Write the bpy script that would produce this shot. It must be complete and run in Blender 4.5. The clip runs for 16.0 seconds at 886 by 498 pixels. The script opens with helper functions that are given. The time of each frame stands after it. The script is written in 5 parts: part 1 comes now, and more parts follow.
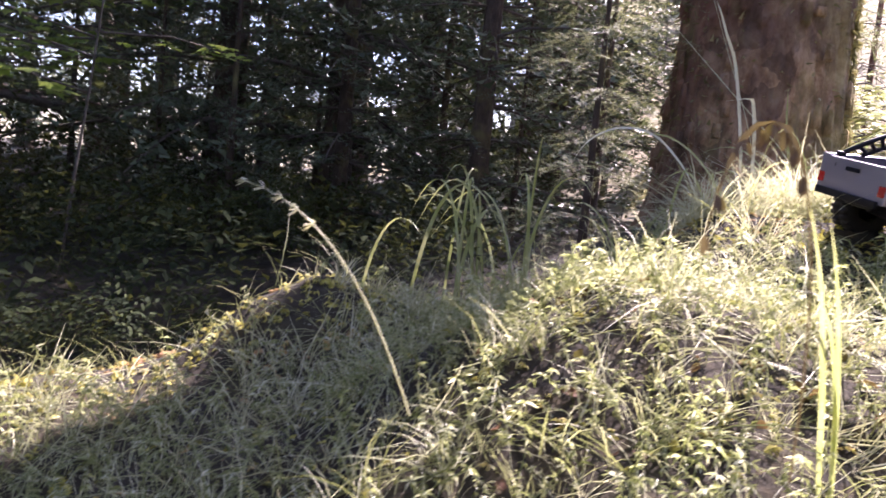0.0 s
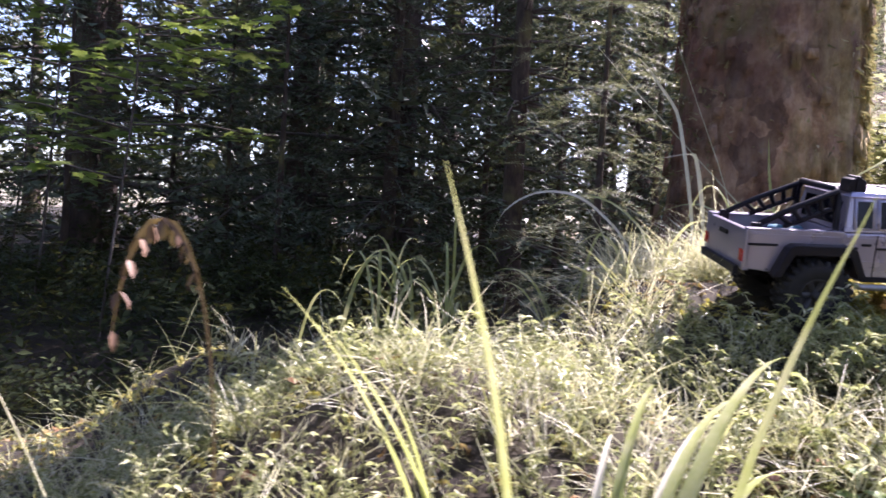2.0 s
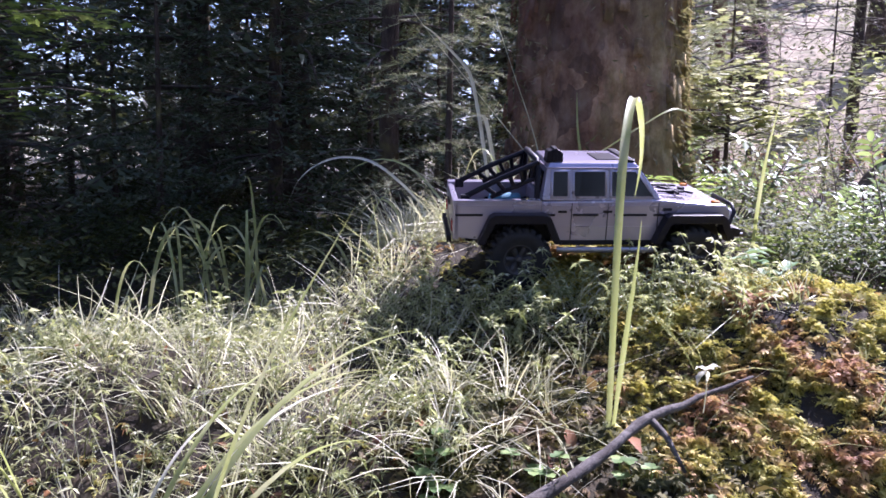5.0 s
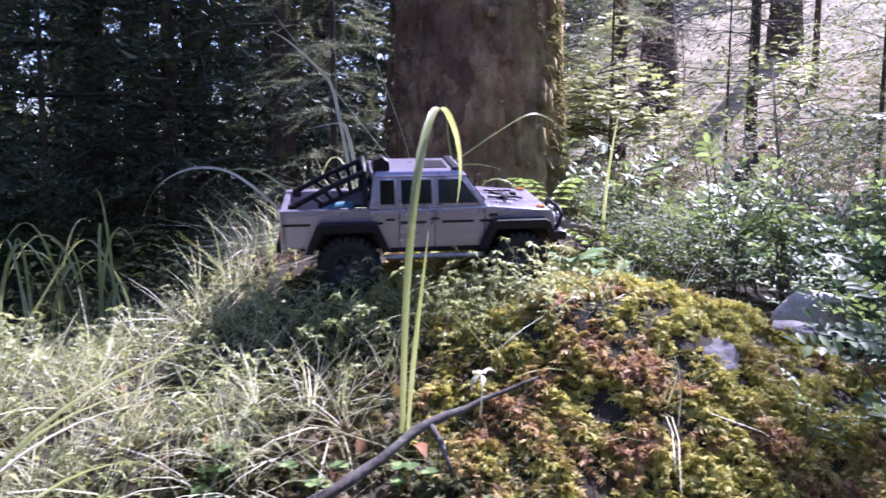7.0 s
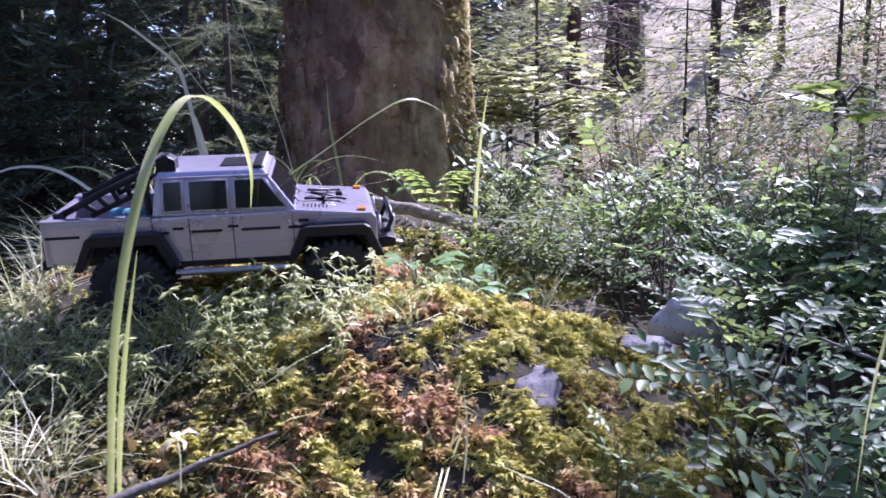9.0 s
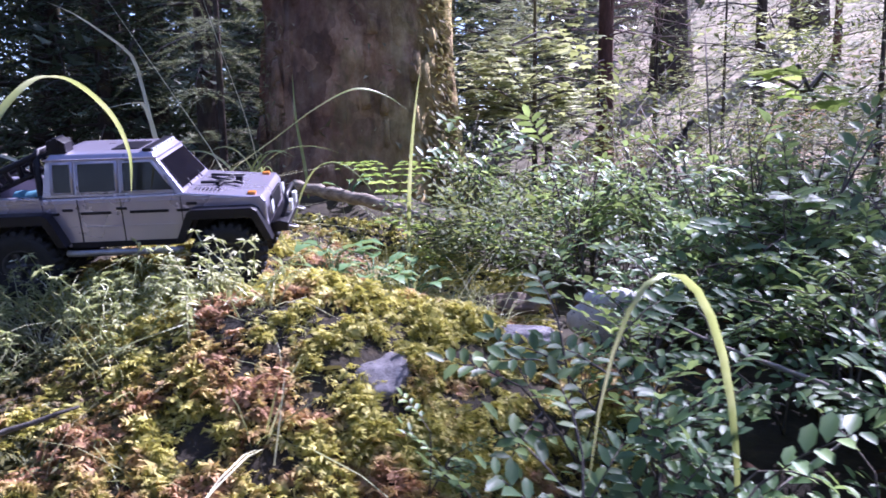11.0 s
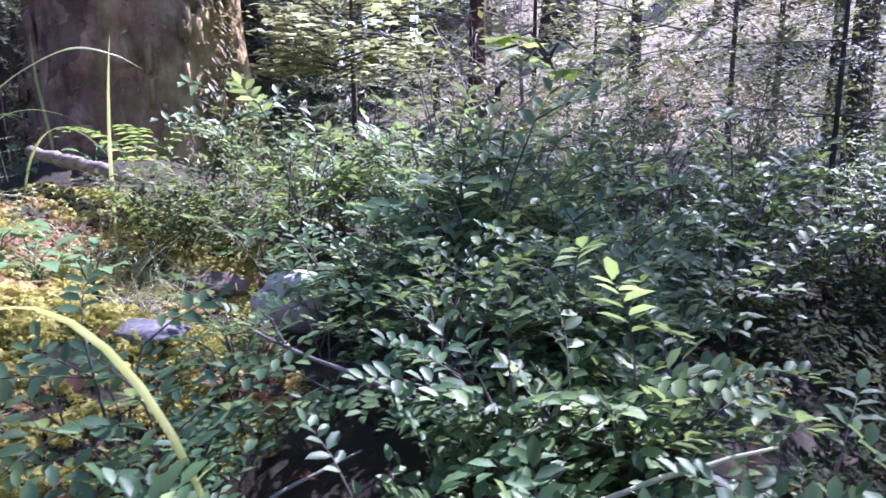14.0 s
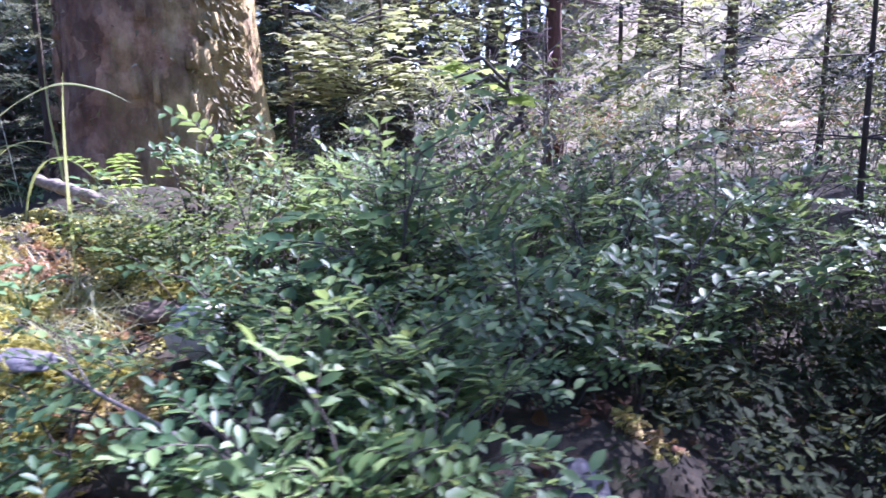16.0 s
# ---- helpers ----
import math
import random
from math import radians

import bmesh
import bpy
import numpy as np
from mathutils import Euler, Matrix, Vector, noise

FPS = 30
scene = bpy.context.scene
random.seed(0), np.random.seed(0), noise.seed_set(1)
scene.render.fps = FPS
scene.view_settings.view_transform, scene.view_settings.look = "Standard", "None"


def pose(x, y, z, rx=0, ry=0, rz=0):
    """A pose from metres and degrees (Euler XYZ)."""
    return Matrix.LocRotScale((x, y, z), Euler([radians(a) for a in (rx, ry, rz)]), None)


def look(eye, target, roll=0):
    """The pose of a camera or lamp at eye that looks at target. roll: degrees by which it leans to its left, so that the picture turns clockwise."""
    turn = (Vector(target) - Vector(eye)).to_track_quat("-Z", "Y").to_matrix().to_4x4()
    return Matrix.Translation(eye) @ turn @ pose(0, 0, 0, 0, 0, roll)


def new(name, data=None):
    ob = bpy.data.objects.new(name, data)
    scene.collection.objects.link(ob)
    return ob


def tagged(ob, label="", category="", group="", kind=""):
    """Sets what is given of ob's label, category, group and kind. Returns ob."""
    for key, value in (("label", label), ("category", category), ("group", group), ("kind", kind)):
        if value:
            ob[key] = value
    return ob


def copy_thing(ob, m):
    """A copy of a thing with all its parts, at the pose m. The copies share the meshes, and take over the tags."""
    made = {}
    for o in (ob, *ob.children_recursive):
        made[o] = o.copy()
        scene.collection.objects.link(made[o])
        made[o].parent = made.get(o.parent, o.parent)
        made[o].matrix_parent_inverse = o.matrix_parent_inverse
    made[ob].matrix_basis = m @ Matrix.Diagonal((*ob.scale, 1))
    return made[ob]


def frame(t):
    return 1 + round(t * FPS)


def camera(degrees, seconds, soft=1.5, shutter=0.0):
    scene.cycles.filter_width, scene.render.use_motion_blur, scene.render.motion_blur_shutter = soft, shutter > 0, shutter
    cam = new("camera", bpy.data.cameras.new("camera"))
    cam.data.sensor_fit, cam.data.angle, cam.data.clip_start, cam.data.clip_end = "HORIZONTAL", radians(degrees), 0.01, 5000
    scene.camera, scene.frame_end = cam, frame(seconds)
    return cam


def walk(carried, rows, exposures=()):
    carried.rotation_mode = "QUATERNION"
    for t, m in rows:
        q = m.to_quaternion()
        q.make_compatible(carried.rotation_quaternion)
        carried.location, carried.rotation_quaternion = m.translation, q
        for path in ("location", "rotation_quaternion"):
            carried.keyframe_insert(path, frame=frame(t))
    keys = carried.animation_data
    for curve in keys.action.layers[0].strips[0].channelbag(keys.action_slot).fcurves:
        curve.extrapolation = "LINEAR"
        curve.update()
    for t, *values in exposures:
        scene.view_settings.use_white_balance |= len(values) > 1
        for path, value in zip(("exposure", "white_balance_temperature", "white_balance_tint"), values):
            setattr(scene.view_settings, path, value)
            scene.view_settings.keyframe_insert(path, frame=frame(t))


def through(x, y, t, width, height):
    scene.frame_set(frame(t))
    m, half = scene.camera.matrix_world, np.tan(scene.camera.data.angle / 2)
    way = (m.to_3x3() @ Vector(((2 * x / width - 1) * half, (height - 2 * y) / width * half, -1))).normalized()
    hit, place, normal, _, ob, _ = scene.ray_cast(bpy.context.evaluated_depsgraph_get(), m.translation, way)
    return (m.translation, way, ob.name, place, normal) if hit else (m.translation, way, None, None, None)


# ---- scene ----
cam = camera(63.1, 16.0, 1.6, 0.4)
PATH = [
    (0, (0.213, 0.006, 0.564), (0.052, 1.991, 0.378), 5.7),
    (0.5, (0.355, 0.029, 0.591), (0.141, 2.014, 0.462), 3.7),
    (1, (0.520, 0.045, 0.632), (0.130, 2.003, 0.511), 4.4),
    (1.5, (0.625, 0.043, 0.647), (0.077, 1.966, 0.583), 3.6),
    (2, (0.722, 0.094, 0.632), (0.181, 2.019, 0.579), 3.5),
    (2.5, (0.831, 0.121, 0.650), (0.350, 2.056, 0.491), 2.4),
    (3, (0.899, 0.141, 0.677), (0.437, 2.074, 0.460), 1.4),
    (3.5, (0.965, 0.141, 0.709), (0.551, 2.077, 0.425), 2.8),
    (4, (1.034, 0.121, 0.721), (0.625, 2.062, 0.468), 1.4),
    (4.2, (1.060, 0.113, 0.719), (0.644, 2.056, 0.483), 1.2),
    (6.3, (1.215, 0.114, 0.736), (0.835, 2.065, 0.513), 0.5),
    (6.5, (1.245, 0.117, 0.737), (0.921, 2.077, 0.509), 0.6),
    (7, (1.307, 0.136, 0.739), (1.066, 2.109, 0.517), 0.0),
    (7.5, (1.388, 0.201, 0.740), (1.185, 2.178, 0.515), -0.2),
    (8, (1.463, 0.271, 0.760), (1.111, 2.223, 0.505), -0.2),
    (8.5, (1.507, 0.317, 0.756), (1.263, 2.284, 0.493), -0.9),
    (8.7, (1.529, 0.333, 0.756), (1.338, 2.306, 0.490), -1.0),
    (10.8, (1.794, 0.411, 0.730), (1.442, 2.363, 0.479), -1.0),
    (11, (1.822, 0.407, 0.726), (1.467, 2.358, 0.464), -0.9),
    (11.5, (1.909, 0.412, 0.719), (1.580, 2.368, 0.458), -1.9),
    (12, (1.984, 0.455, 0.711), (1.767, 2.426, 0.452), -2.5),
    (12.5, (2.070, 0.492, 0.716), (1.834, 2.458, 0.438), -1.1),
    (12.7, (2.105, 0.501, 0.727), (1.834, 2.446, 0.352), -1.1),
    (13, (2.153, 0.510, 0.745), (1.889, 2.448, 0.329), 0.6),
    (13.5, (2.190, 0.512, 0.755), (1.980, 2.463, 0.364), -0.2),
    (14, (2.223, 0.532, 0.767), (2.088, 2.486, 0.362), -0.4),
    (14.5, (2.303, 0.549, 0.773), (2.127, 2.500, 0.371), -1.2),
    (15, (2.367, 0.553, 0.781), (2.064, 2.494, 0.405), -1.0),
    (15.5, (2.443, 0.564, 0.792), (2.035, 2.486, 0.420), -1.7),
    (16, (2.562, 0.626, 0.788), (2.118, 2.543, 0.430), -1.2),
]
walk(cam, [(t, look(eye, target, roll)) for t, eye, target, roll in PATH],
     [(0.0, 2.38, 6250, 39), (2.0, 2.16, 6000, 38), (4.0, 1.88, 5600, 40), (8.5, 1.79, 5250, 40), (12.0, 1.84, 5170, 41), (16.0, 2.30, 5030, 42)])

# ---- world, sun ----
SUN = Vector((0.545, 0.839, 1.10)).normalized()
world = bpy.data.worlds.new("world")
scene.world = world
world.use_nodes = True
wn = world.node_tree
sky = wn.nodes.new("ShaderNodeTexSky")
sky.sky_type, sky.sun_disc = "NISHITA", False
sky.sun_elevation = math.asin(SUN.z)
sky.sun_rotation = math.atan2(SUN.x, SUN.y)
wn.nodes["Background"].inputs["Strength"].default_value = 0.09
wn.links.new(sky.outputs[0], wn.nodes["Background"].inputs["Color"])
sun = new("sun", bpy.data.lights.new("sun", "SUN"))
sun.data.energy, sun.data.angle, sun.data.color = 5.0, radians(0.6), (1.0, 0.95, 0.86)
sun.matrix_world = look(SUN * 30, (0, 0, 0))

rng = np.random.default_rng(7)


# ---- materials ----
def nodes_of(name):
    m = bpy.data.materials.new(name)
    m.use_nodes = True
    t = m.node_tree
    return m, t, t.nodes["Principled BSDF"]


def ramp(t, fac, stops):
    r = t.nodes.new("ShaderNodeValToRGB")
    e = r.color_ramp.elements
    while len(e) < len(stops):
        e.new(0.5)
    for k, (p, c) in zip(e, stops):
        k.position, k.color = p, (*c, 1)
    t.links.new(fac, r.inputs[0])
    return r.outputs[0]


def noise_of(t, scale, detail=4, rough=0.6, stretch=None, coord="Object"):
    n = t.nodes.new("ShaderNodeTexNoise")
    n.inputs["Scale"].default_value, n.inputs["Detail"].default_value, n.inputs["Roughness"].default_value = scale, detail, rough
    c = t.nodes.new("ShaderNodeTexCoord")
    if stretch:
        mp = t.nodes.new("ShaderNodeMapping")
        mp.inputs["Scale"].default_value = stretch
        t.links.new(c.outputs[coord], mp.inputs[0])
        t.links.new(mp.outputs[0], n.inputs["Vector"])
    else:
        t.links.new(c.outputs[coord], n.inputs["Vector"])
    return n.outputs["Fac"]


def mix_colour(t, fac, a, b, mode="MIX"):
    n = t.nodes.new("ShaderNodeMix")
    n.data_type, n.blend_type = "RGBA", mode
    if isinstance(fac, float):
        n.inputs[0].default_value = fac
    else:
        t.links.new(fac, n.inputs[0])
    for i, v in ((6, a), (7, b)):
        if isinstance(v, tuple):
            n.inputs[i].default_value = (*v, 1)
        else:
            t.links.new(v, n.inputs[i])
    return n.outputs[2]


def bump(t, p, height, strength, distance):
    b = t.nodes.new("ShaderNodeBump")
    b.inputs["Strength"].default_value, b.inputs["Distance"].default_value = strength, distance
    t.links.new(height, b.inputs["Height"])
    t.links.new(b.outputs[0], p.inputs["Normal"])


def leaf_material(name, low, mid, high, through=0.35, gloss=0.45, patch=None, patch_scale=3.0, patch_at=(0.45, 0.6), spec=0.5):
    """Thin green stuff: colour varies leaf by leaf and in patches, and light shines through."""
    m, t, p = nodes_of(name)
    geo = t.nodes.new("ShaderNodeNewGeometry")
    col = ramp(t, geo.outputs["Random Per Island"], [(0.0, low), (0.55, mid), (1.0, high)])
    if patch:
        f = ramp(t, noise_of(t, patch_scale, 5, 0.65), [(patch_at[0], (0, 0, 0)), (patch_at[1], (1, 1, 1))])
        dry = ramp(t, geo.outputs["Random Per Island"], [(0.0, patch[0]), (1.0, patch[1])])
        col = mix_colour(t, f, col, dry)
    t.links.new(col, p.inputs["Base Color"])
    p.inputs["Roughness"].default_value = gloss
    p.inputs["Specular IOR Level"].default_value = spec
    tr = t.nodes.new("ShaderNodeBsdfTranslucent")
    warm = mix_colour(t, 0.3, col, (0.42, 0.44, 0.10), "MIX")
    t.links.new(warm, tr.inputs["Color"])
    mx = t.nodes.new("ShaderNodeMixShader")
    mx.inputs[0].default_value = through
    t.links.new(p.outputs[0], mx.inputs[1])
    t.links.new(tr.outputs[0], mx.inputs[2])
    t.links.new(mx.outputs[0], t.nodes["Material Output"].inputs["Surface"])
    return m


def rough_material(name, stops, scale, rough=0.9, bump_by=0.6, bump_size=0.01, stretch=None, fine=None):
    m, t, p = nodes_of(name)
    n = noise_of(t, scale, 8, 0.68, stretch)
    col = ramp(t, n, stops)
    if fine:
        f = noise_of(t, fine[0], 3, 0.5)
        col = mix_colour(t, ramp(t, f, [(fine[2], (0, 0, 0)), (fine[3], (1, 1, 1))]), col, fine[1])
    t.links.new(col, p.inputs["Base Color"])
    p.inputs["Roughness"].default_value = rough
    bump(t, p, n, bump_by, bump_size)
    return m


def soil_material():
    """Dark humus under the trees, pale dry grass out in the clearing."""
    m, t, p = nodes_of("forest soil")
    n = noise_of(t, 9, 8, 0.68)
    col = ramp(t, n, [(0.3, (0.010, 0.008, 0.005)), (0.5, (0.028, 0.021, 0.012)), (0.7, (0.042, 0.037, 0.016))])
    col = mix_colour(t, ramp(t, noise_of(t, 40, 3, 0.5), [(0.55, (0, 0, 0)), (0.7, (1, 1, 1))]), col, (0.055, 0.04, 0.02))
    c = t.nodes.new("ShaderNodeTexCoord")
    sx = t.nodes.new("ShaderNodeSeparateXYZ")
    t.links.new(c.outputs["Object"], sx.inputs[0])
    where = []
    for axis, a, b in ((0, 0.0, 3.0), (1, 5.5, 8.0)):
        r = t.nodes.new("ShaderNodeMapRange")
        r.inputs["From Min"].default_value, r.inputs["From Max"].default_value = a, b
        t.links.new(sx.outputs[axis], r.inputs["Value"])
        where.append(r.outputs[0])
    f = t.nodes.new("ShaderNodeMath")
    f.operation = "MULTIPLY"
    t.links.new(where[0], f.inputs[0])
    t.links.new(where[1], f.inputs[1])
    pale = ramp(t, noise_of(t, 2.2, 8, 0.7), [(0.3, (0.10, 0.10, 0.045)), (0.45, (0.19, 0.17, 0.095)), (0.58, (0.33, 0.27, 0.185)), (0.7, (0.48, 0.40, 0.31))])
    t.links.new(mix_colour(t, f.outputs[0], col, pale), p.inputs["Base Color"])
    p.inputs["Roughness"].default_value = 1.0
    bump(t, p, n, 0.8, 0.02)
    return m


def plain_material(name, colour, rough=0.5, metal=0.0, speck=0.15, coat=0.0, scale=60.0, spec=0.5):
    m, t, p = nodes_of(name)
    n = noise_of(t, scale, 4, 0.6)
    dark = tuple(c * (1 - speck) for c in colour)
    lite = tuple(min(1, c * (1 + speck)) for c in colour)
    t.links.new(ramp(t, n, [(0.3, dark), (0.7, lite)]), p.inputs["Base Color"])
    r = t.nodes.new("ShaderNodeMapRange")
    r.inputs["To Min"].default_value, r.inputs["To Max"].default_value = max(0.02, rough - 0.08), min(1, rough + 0.12)
    t.links.new(n, r.inputs["Value"])
    t.links.new(r.outputs[0], p.inputs["Roughness"])
    p.inputs["Metallic"].default_value = metal
    p.inputs["Specular IOR Level"].default_value = spec
    p.inputs["Coat Weight"].default_value = coat
    return m


M_SOIL = soil_material()
M_HERB = leaf_material("herb leaves", (0.13, 0.16, 0.055), (0.42, 0.45, 0.20), (0.92, 0.90, 0.74), 0.50, 0.30, ((0.11, 0.15, 0.045), (0.62, 0.66, 0.34)), 4.5, (0.46, 0.60))
M_GRASS = leaf_material("fine grass", (0.18, 0.20, 0.08), (0.40, 0.41, 0.20), (0.72, 0.70, 0.48), 0.42, 0.4)
M_STRAW = leaf_material("pale straw grass", (0.52, 0.50, 0.30), (0.66, 0.64, 0.44), (0.78, 0.76, 0.60), 0.42, 0.45)
M_MOSS = leaf_material("feather moss", (0.20, 0.185, 0.03), (0.48, 0.43, 0.08), (0.73, 0.65, 0.23), 0.35, 0.7,
                       ((0.20, 0.085, 0.045), (0.58, 0.33, 0.17)), 7.0, (0.50, 0.60))
# olive moss, darkened to put the bank's self-shade into its colour
M_SHADEMOSS = leaf_material("olive moss with shade in colour", (0.03, 0.035, 0.010), (0.08, 0.08, 0.024), (0.18, 0.165, 0.05), 0.2, 0.8, ((0.05, 0.03, 0.015), (0.18, 0.12, 0.05)), 9.0, (0.48, 0.6))
M_BLADE = leaf_material("broad grass blade", (0.24, 0.29, 0.08), (0.36, 0.41, 0.14), (0.50, 0.52, 0.24), 0.45, 0.35, ((0.42, 0.43, 0.2), (0.66, 0.64, 0.4)), 9.0, (0.45, 0.65))
M_DRY = leaf_material("dry brown blade", (0.10, 0.05, 0.03), (0.18, 0.10, 0.055), (0.30, 0.19, 0.11), 0.12, 0.6)
M_PALE = leaf_material("bleached leaf", (0.66, 0.63, 0.48), (0.74, 0.72, 0.58), (0.82, 0.80, 0.68), 0.48, 0.6)
M_BERRY = leaf_material("bilberry leaves", (0.036, 0.082, 0.026), (0.12, 0.21, 0.068), (0.34, 0.46, 0.16), 0.48, 0.46, ((0.055, 0.13, 0.06), (0.18, 0.30, 0.135)), 5.0, (0.45, 0.62), spec=0.5)
M_BUSH = leaf_material("bush leaves", (0.032, 0.052, 0.022), (0.088, 0.12, 0.05), (0.24, 0.265, 0.14), 0.40, 0.62, spec=0.2)
# near-black undergrowth leaves: the shade around them is put into the colour
M_SHADELEAF = leaf_material("undergrowth leaves with shade in colour", (0.010, 0.016, 0.007), (0.020, 0.030, 0.013), (0.055, 0.07, 0.028), 0.20, 0.85, spec=0.12)
M_HERBLEAF = leaf_material("broad herb leaves", (0.05, 0.12, 0.05), (0.08, 0.18, 0.08), (0.14, 0.25, 0.10), 0.35, 0.45)
M_BRACKEN = leaf_material("withered bracken", (0.22, 0.10, 0.05), (0.42, 0.22, 0.12), (0.62, 0.40, 0.25), 0.3, 0.6)
M_MAPLE = leaf_material("maple leaves", (0.10, 0.20, 0.03), (0.20, 0.30, 0.06), (0.36, 0.44, 0.12), 0.55, 0.4)
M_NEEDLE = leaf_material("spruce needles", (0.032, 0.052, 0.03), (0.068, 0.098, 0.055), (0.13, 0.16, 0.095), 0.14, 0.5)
# darker copy of the needles, with the slim spruce's shade put into it
M_SHADENEEDLE = leaf_material("spruce needles with shade in colour", (0.010, 0.016, 0.010), (0.022, 0.031, 0.020), (0.05, 0.06, 0.04), 0.06, 0.6)
# lighter copy of the needles: sunlight is put into this colour
M_LITNEEDLE = leaf_material("spruce needles with sunlight in colour", (0.12, 0.15, 0.08), (0.25, 0.285, 0.16), (0.46, 0.47, 0.30), 0.3, 0.55)
M_TWIG = rough_material("grey twig bark", [(0.3, (0.05, 0.038, 0.03)), (0.6, (0.12, 0.10, 0.085)), (0.8, (0.22, 0.2, 0.17))], 30, 0.95, 0.5, 0.004)
M_PINKTWIG = rough_material("dry pinkish twig", [(0.3, (0.20, 0.13, 0.11)), (0.6, (0.38, 0.28, 0.25)), (0.8, (0.55, 0.45, 0.40))], 30, 0.95, 0.5, 0.004)
# yellow-green sapling leaves, paled further to put sunlight into the colour
M_LITLEAF = leaf_material("pale leaves with sunlight in colour", (0.20, 0.23, 0.09), (0.40, 0.42, 0.19), (0.70, 0.68, 0.45), 0.48, 0.5)
M_PALETWIG = rough_material("pale dead twig", [(0.3, (0.10, 0.08, 0.07)), (0.6, (0.24, 0.20, 0.18)), (0.8, (0.42, 0.37, 0.33))], 30, 0.95, 0.5, 0.004)


def old_bark():
    """Scaly old bark: upright plates, red-brown and grey blotches, green tinge."""
    m, t, p = nodes_of("old spruce bark")
    v = t.nodes.new("ShaderNodeTexVoronoi")
    v.inputs["Scale"].default_value = 26
    c = t.nodes.new("ShaderNodeTexCoord")
    mp = t.nodes.new("ShaderNodeMapping")
    mp.inputs["Scale"].default_value = (1, 1, 0.38)
    t.links.new(c.outputs["Object"], mp.inputs[0])
    t.links.new(mp.outputs[0], v.inputs["Vector"])
    grain = noise_of(t, 8, 10, 0.72, (1.6, 1.6, 1.1))
    col = ramp(t, grain, [(0.28, (0.07, 0.036, 0.022)), (0.46, (0.36, 0.20, 0.12)), (0.60, (0.62, 0.40, 0.26)), (0.76, (0.76, 0.58, 0.42))])
    # each plate of bark has its own tone
    cell = t.nodes.new("ShaderNodeTexVoronoi")
    cell.inputs["Scale"].default_value = 15
    mp2 = t.nodes.new("ShaderNodeMapping")
    mp2.inputs["Scale"].default_value = (1, 1, 0.55)
    t.links.new(c.outputs["Object"], mp2.inputs[0])
    wob = t.nodes.new("ShaderNodeMix")
    wob.data_type, wob.blend_type = "RGBA", "ADD"
    wob.inputs[0].default_value = 0.12
    t.links.new(mp2.outputs[0], wob.inputs[6])
    nz = t.nodes.new("ShaderNodeTexNoise")
    nz.inputs["Scale"].default_value = 12
    t.links.new(c.outputs["Object"], nz.inputs["Vector"])
    t.links.new(nz.outputs["Color"], wob.inputs[7])
    t.links.new(wob.outputs[2], cell.inputs["Vector"])
    col = mix_colour(t, 0.75, col, ramp(t, cell.outputs["Color"], [(0.2, (0.28, 0.26, 0.25)), (0.45, (0.75, 0.72, 0.68)), (0.8, (1.0, 0.98, 0.90))]), "MULTIPLY")
    blot = ramp(t, noise_of(t, 2.1, 5, 0.6, (1, 1, 0.45)), [(0.40, (0, 0, 0)), (0.58, (1, 1, 1))])
    col = mix_colour(t, blot, mix_colour(t, 0.6, col, (0.065, 0.036, 0.024)), col)
    red = ramp(t, noise_of(t, 2.6, 4, 0.6), [(0.45, (0, 0, 0)), (0.62, (1, 1, 1))])
    col = mix_colour(t, red, col, mix_colour(t, 0.55, col, (0.24, 0.10, 0.07)))
    green = ramp(t, noise_of(t, 3.7, 6, 0.7, (1, 1, 0.6)), [(0.52, (0, 0, 0)), (0.66, (1, 1, 1))])
    col = mix_colour(t, green, col, mix_colour(t, 0.6, col, (0.20, 0.18, 0.06)))
    # yellow moss, thickest towards the clearing, whose light it puts into the colour
    c2 = t.nodes.new("ShaderNodeSeparateXYZ")
    t.links.new(c.outputs["Object"], c2.inputs[0])
    side = t.nodes.new("ShaderNodeMapRange")
    side.inputs["From Min"].default_value, side.inputs["From Max"].default_value = 0.02, 0.34
    t.links.new(c2.outputs[0], side.inputs["Value"])
    moss_light = t.nodes.new("ShaderNodeMath")
    moss_light.operation = "MULTIPLY"
    t.links.new(side.outputs[0], moss_light.inputs[0])
    t.links.new(ramp(t, noise_of(t, 6, 8, 0.7, (1, 1, 0.6)), [(0.36, (0, 0, 0)), (0.52, (1, 1, 1))]), moss_light.inputs[1])
    col = mix_colour(t, moss_light.outputs[0], col, ramp(t, grain, [(0.35, (0.24, 0.17, 0.05)), (0.6, (0.56, 0.43, 0.18))]))
    t.links.new(col, p.inputs["Base Color"])
    p.inputs["Roughness"].default_value = 0.95
    h = t.nodes.new("ShaderNodeMath")
    h.operation = "MULTIPLY_ADD"
    t.links.new(v.outputs["Distance"], h.inputs[0])
    h.inputs[1].default_value = -0.9
    t.links.new(grain, h.inputs[2])
    bump(t, p, h.outputs[0], 1.0, 0.035)
    return m


M_OLDBARK = old_bark()
M_BARK = rough_material("spruce bark", [(0.25, (0.022, 0.016, 0.013)), (0.5, (0.065, 0.045, 0.034)), (0.75, (0.14, 0.105, 0.08))], 5, 0.95, 1.0, 0.03, (3, 3, 0.9),
                        fine=(3.0, (0.14, 0.125, 0.05), 0.52, 0.66))
M_REDBARK = rough_material("reddish bark", [(0.25, (0.05, 0.024, 0.016)), (0.5, (0.13, 0.062, 0.042)), (0.75, (0.24, 0.13, 0.09))], 8, 0.95, 1.0, 0.02, (3, 3, 0.8))
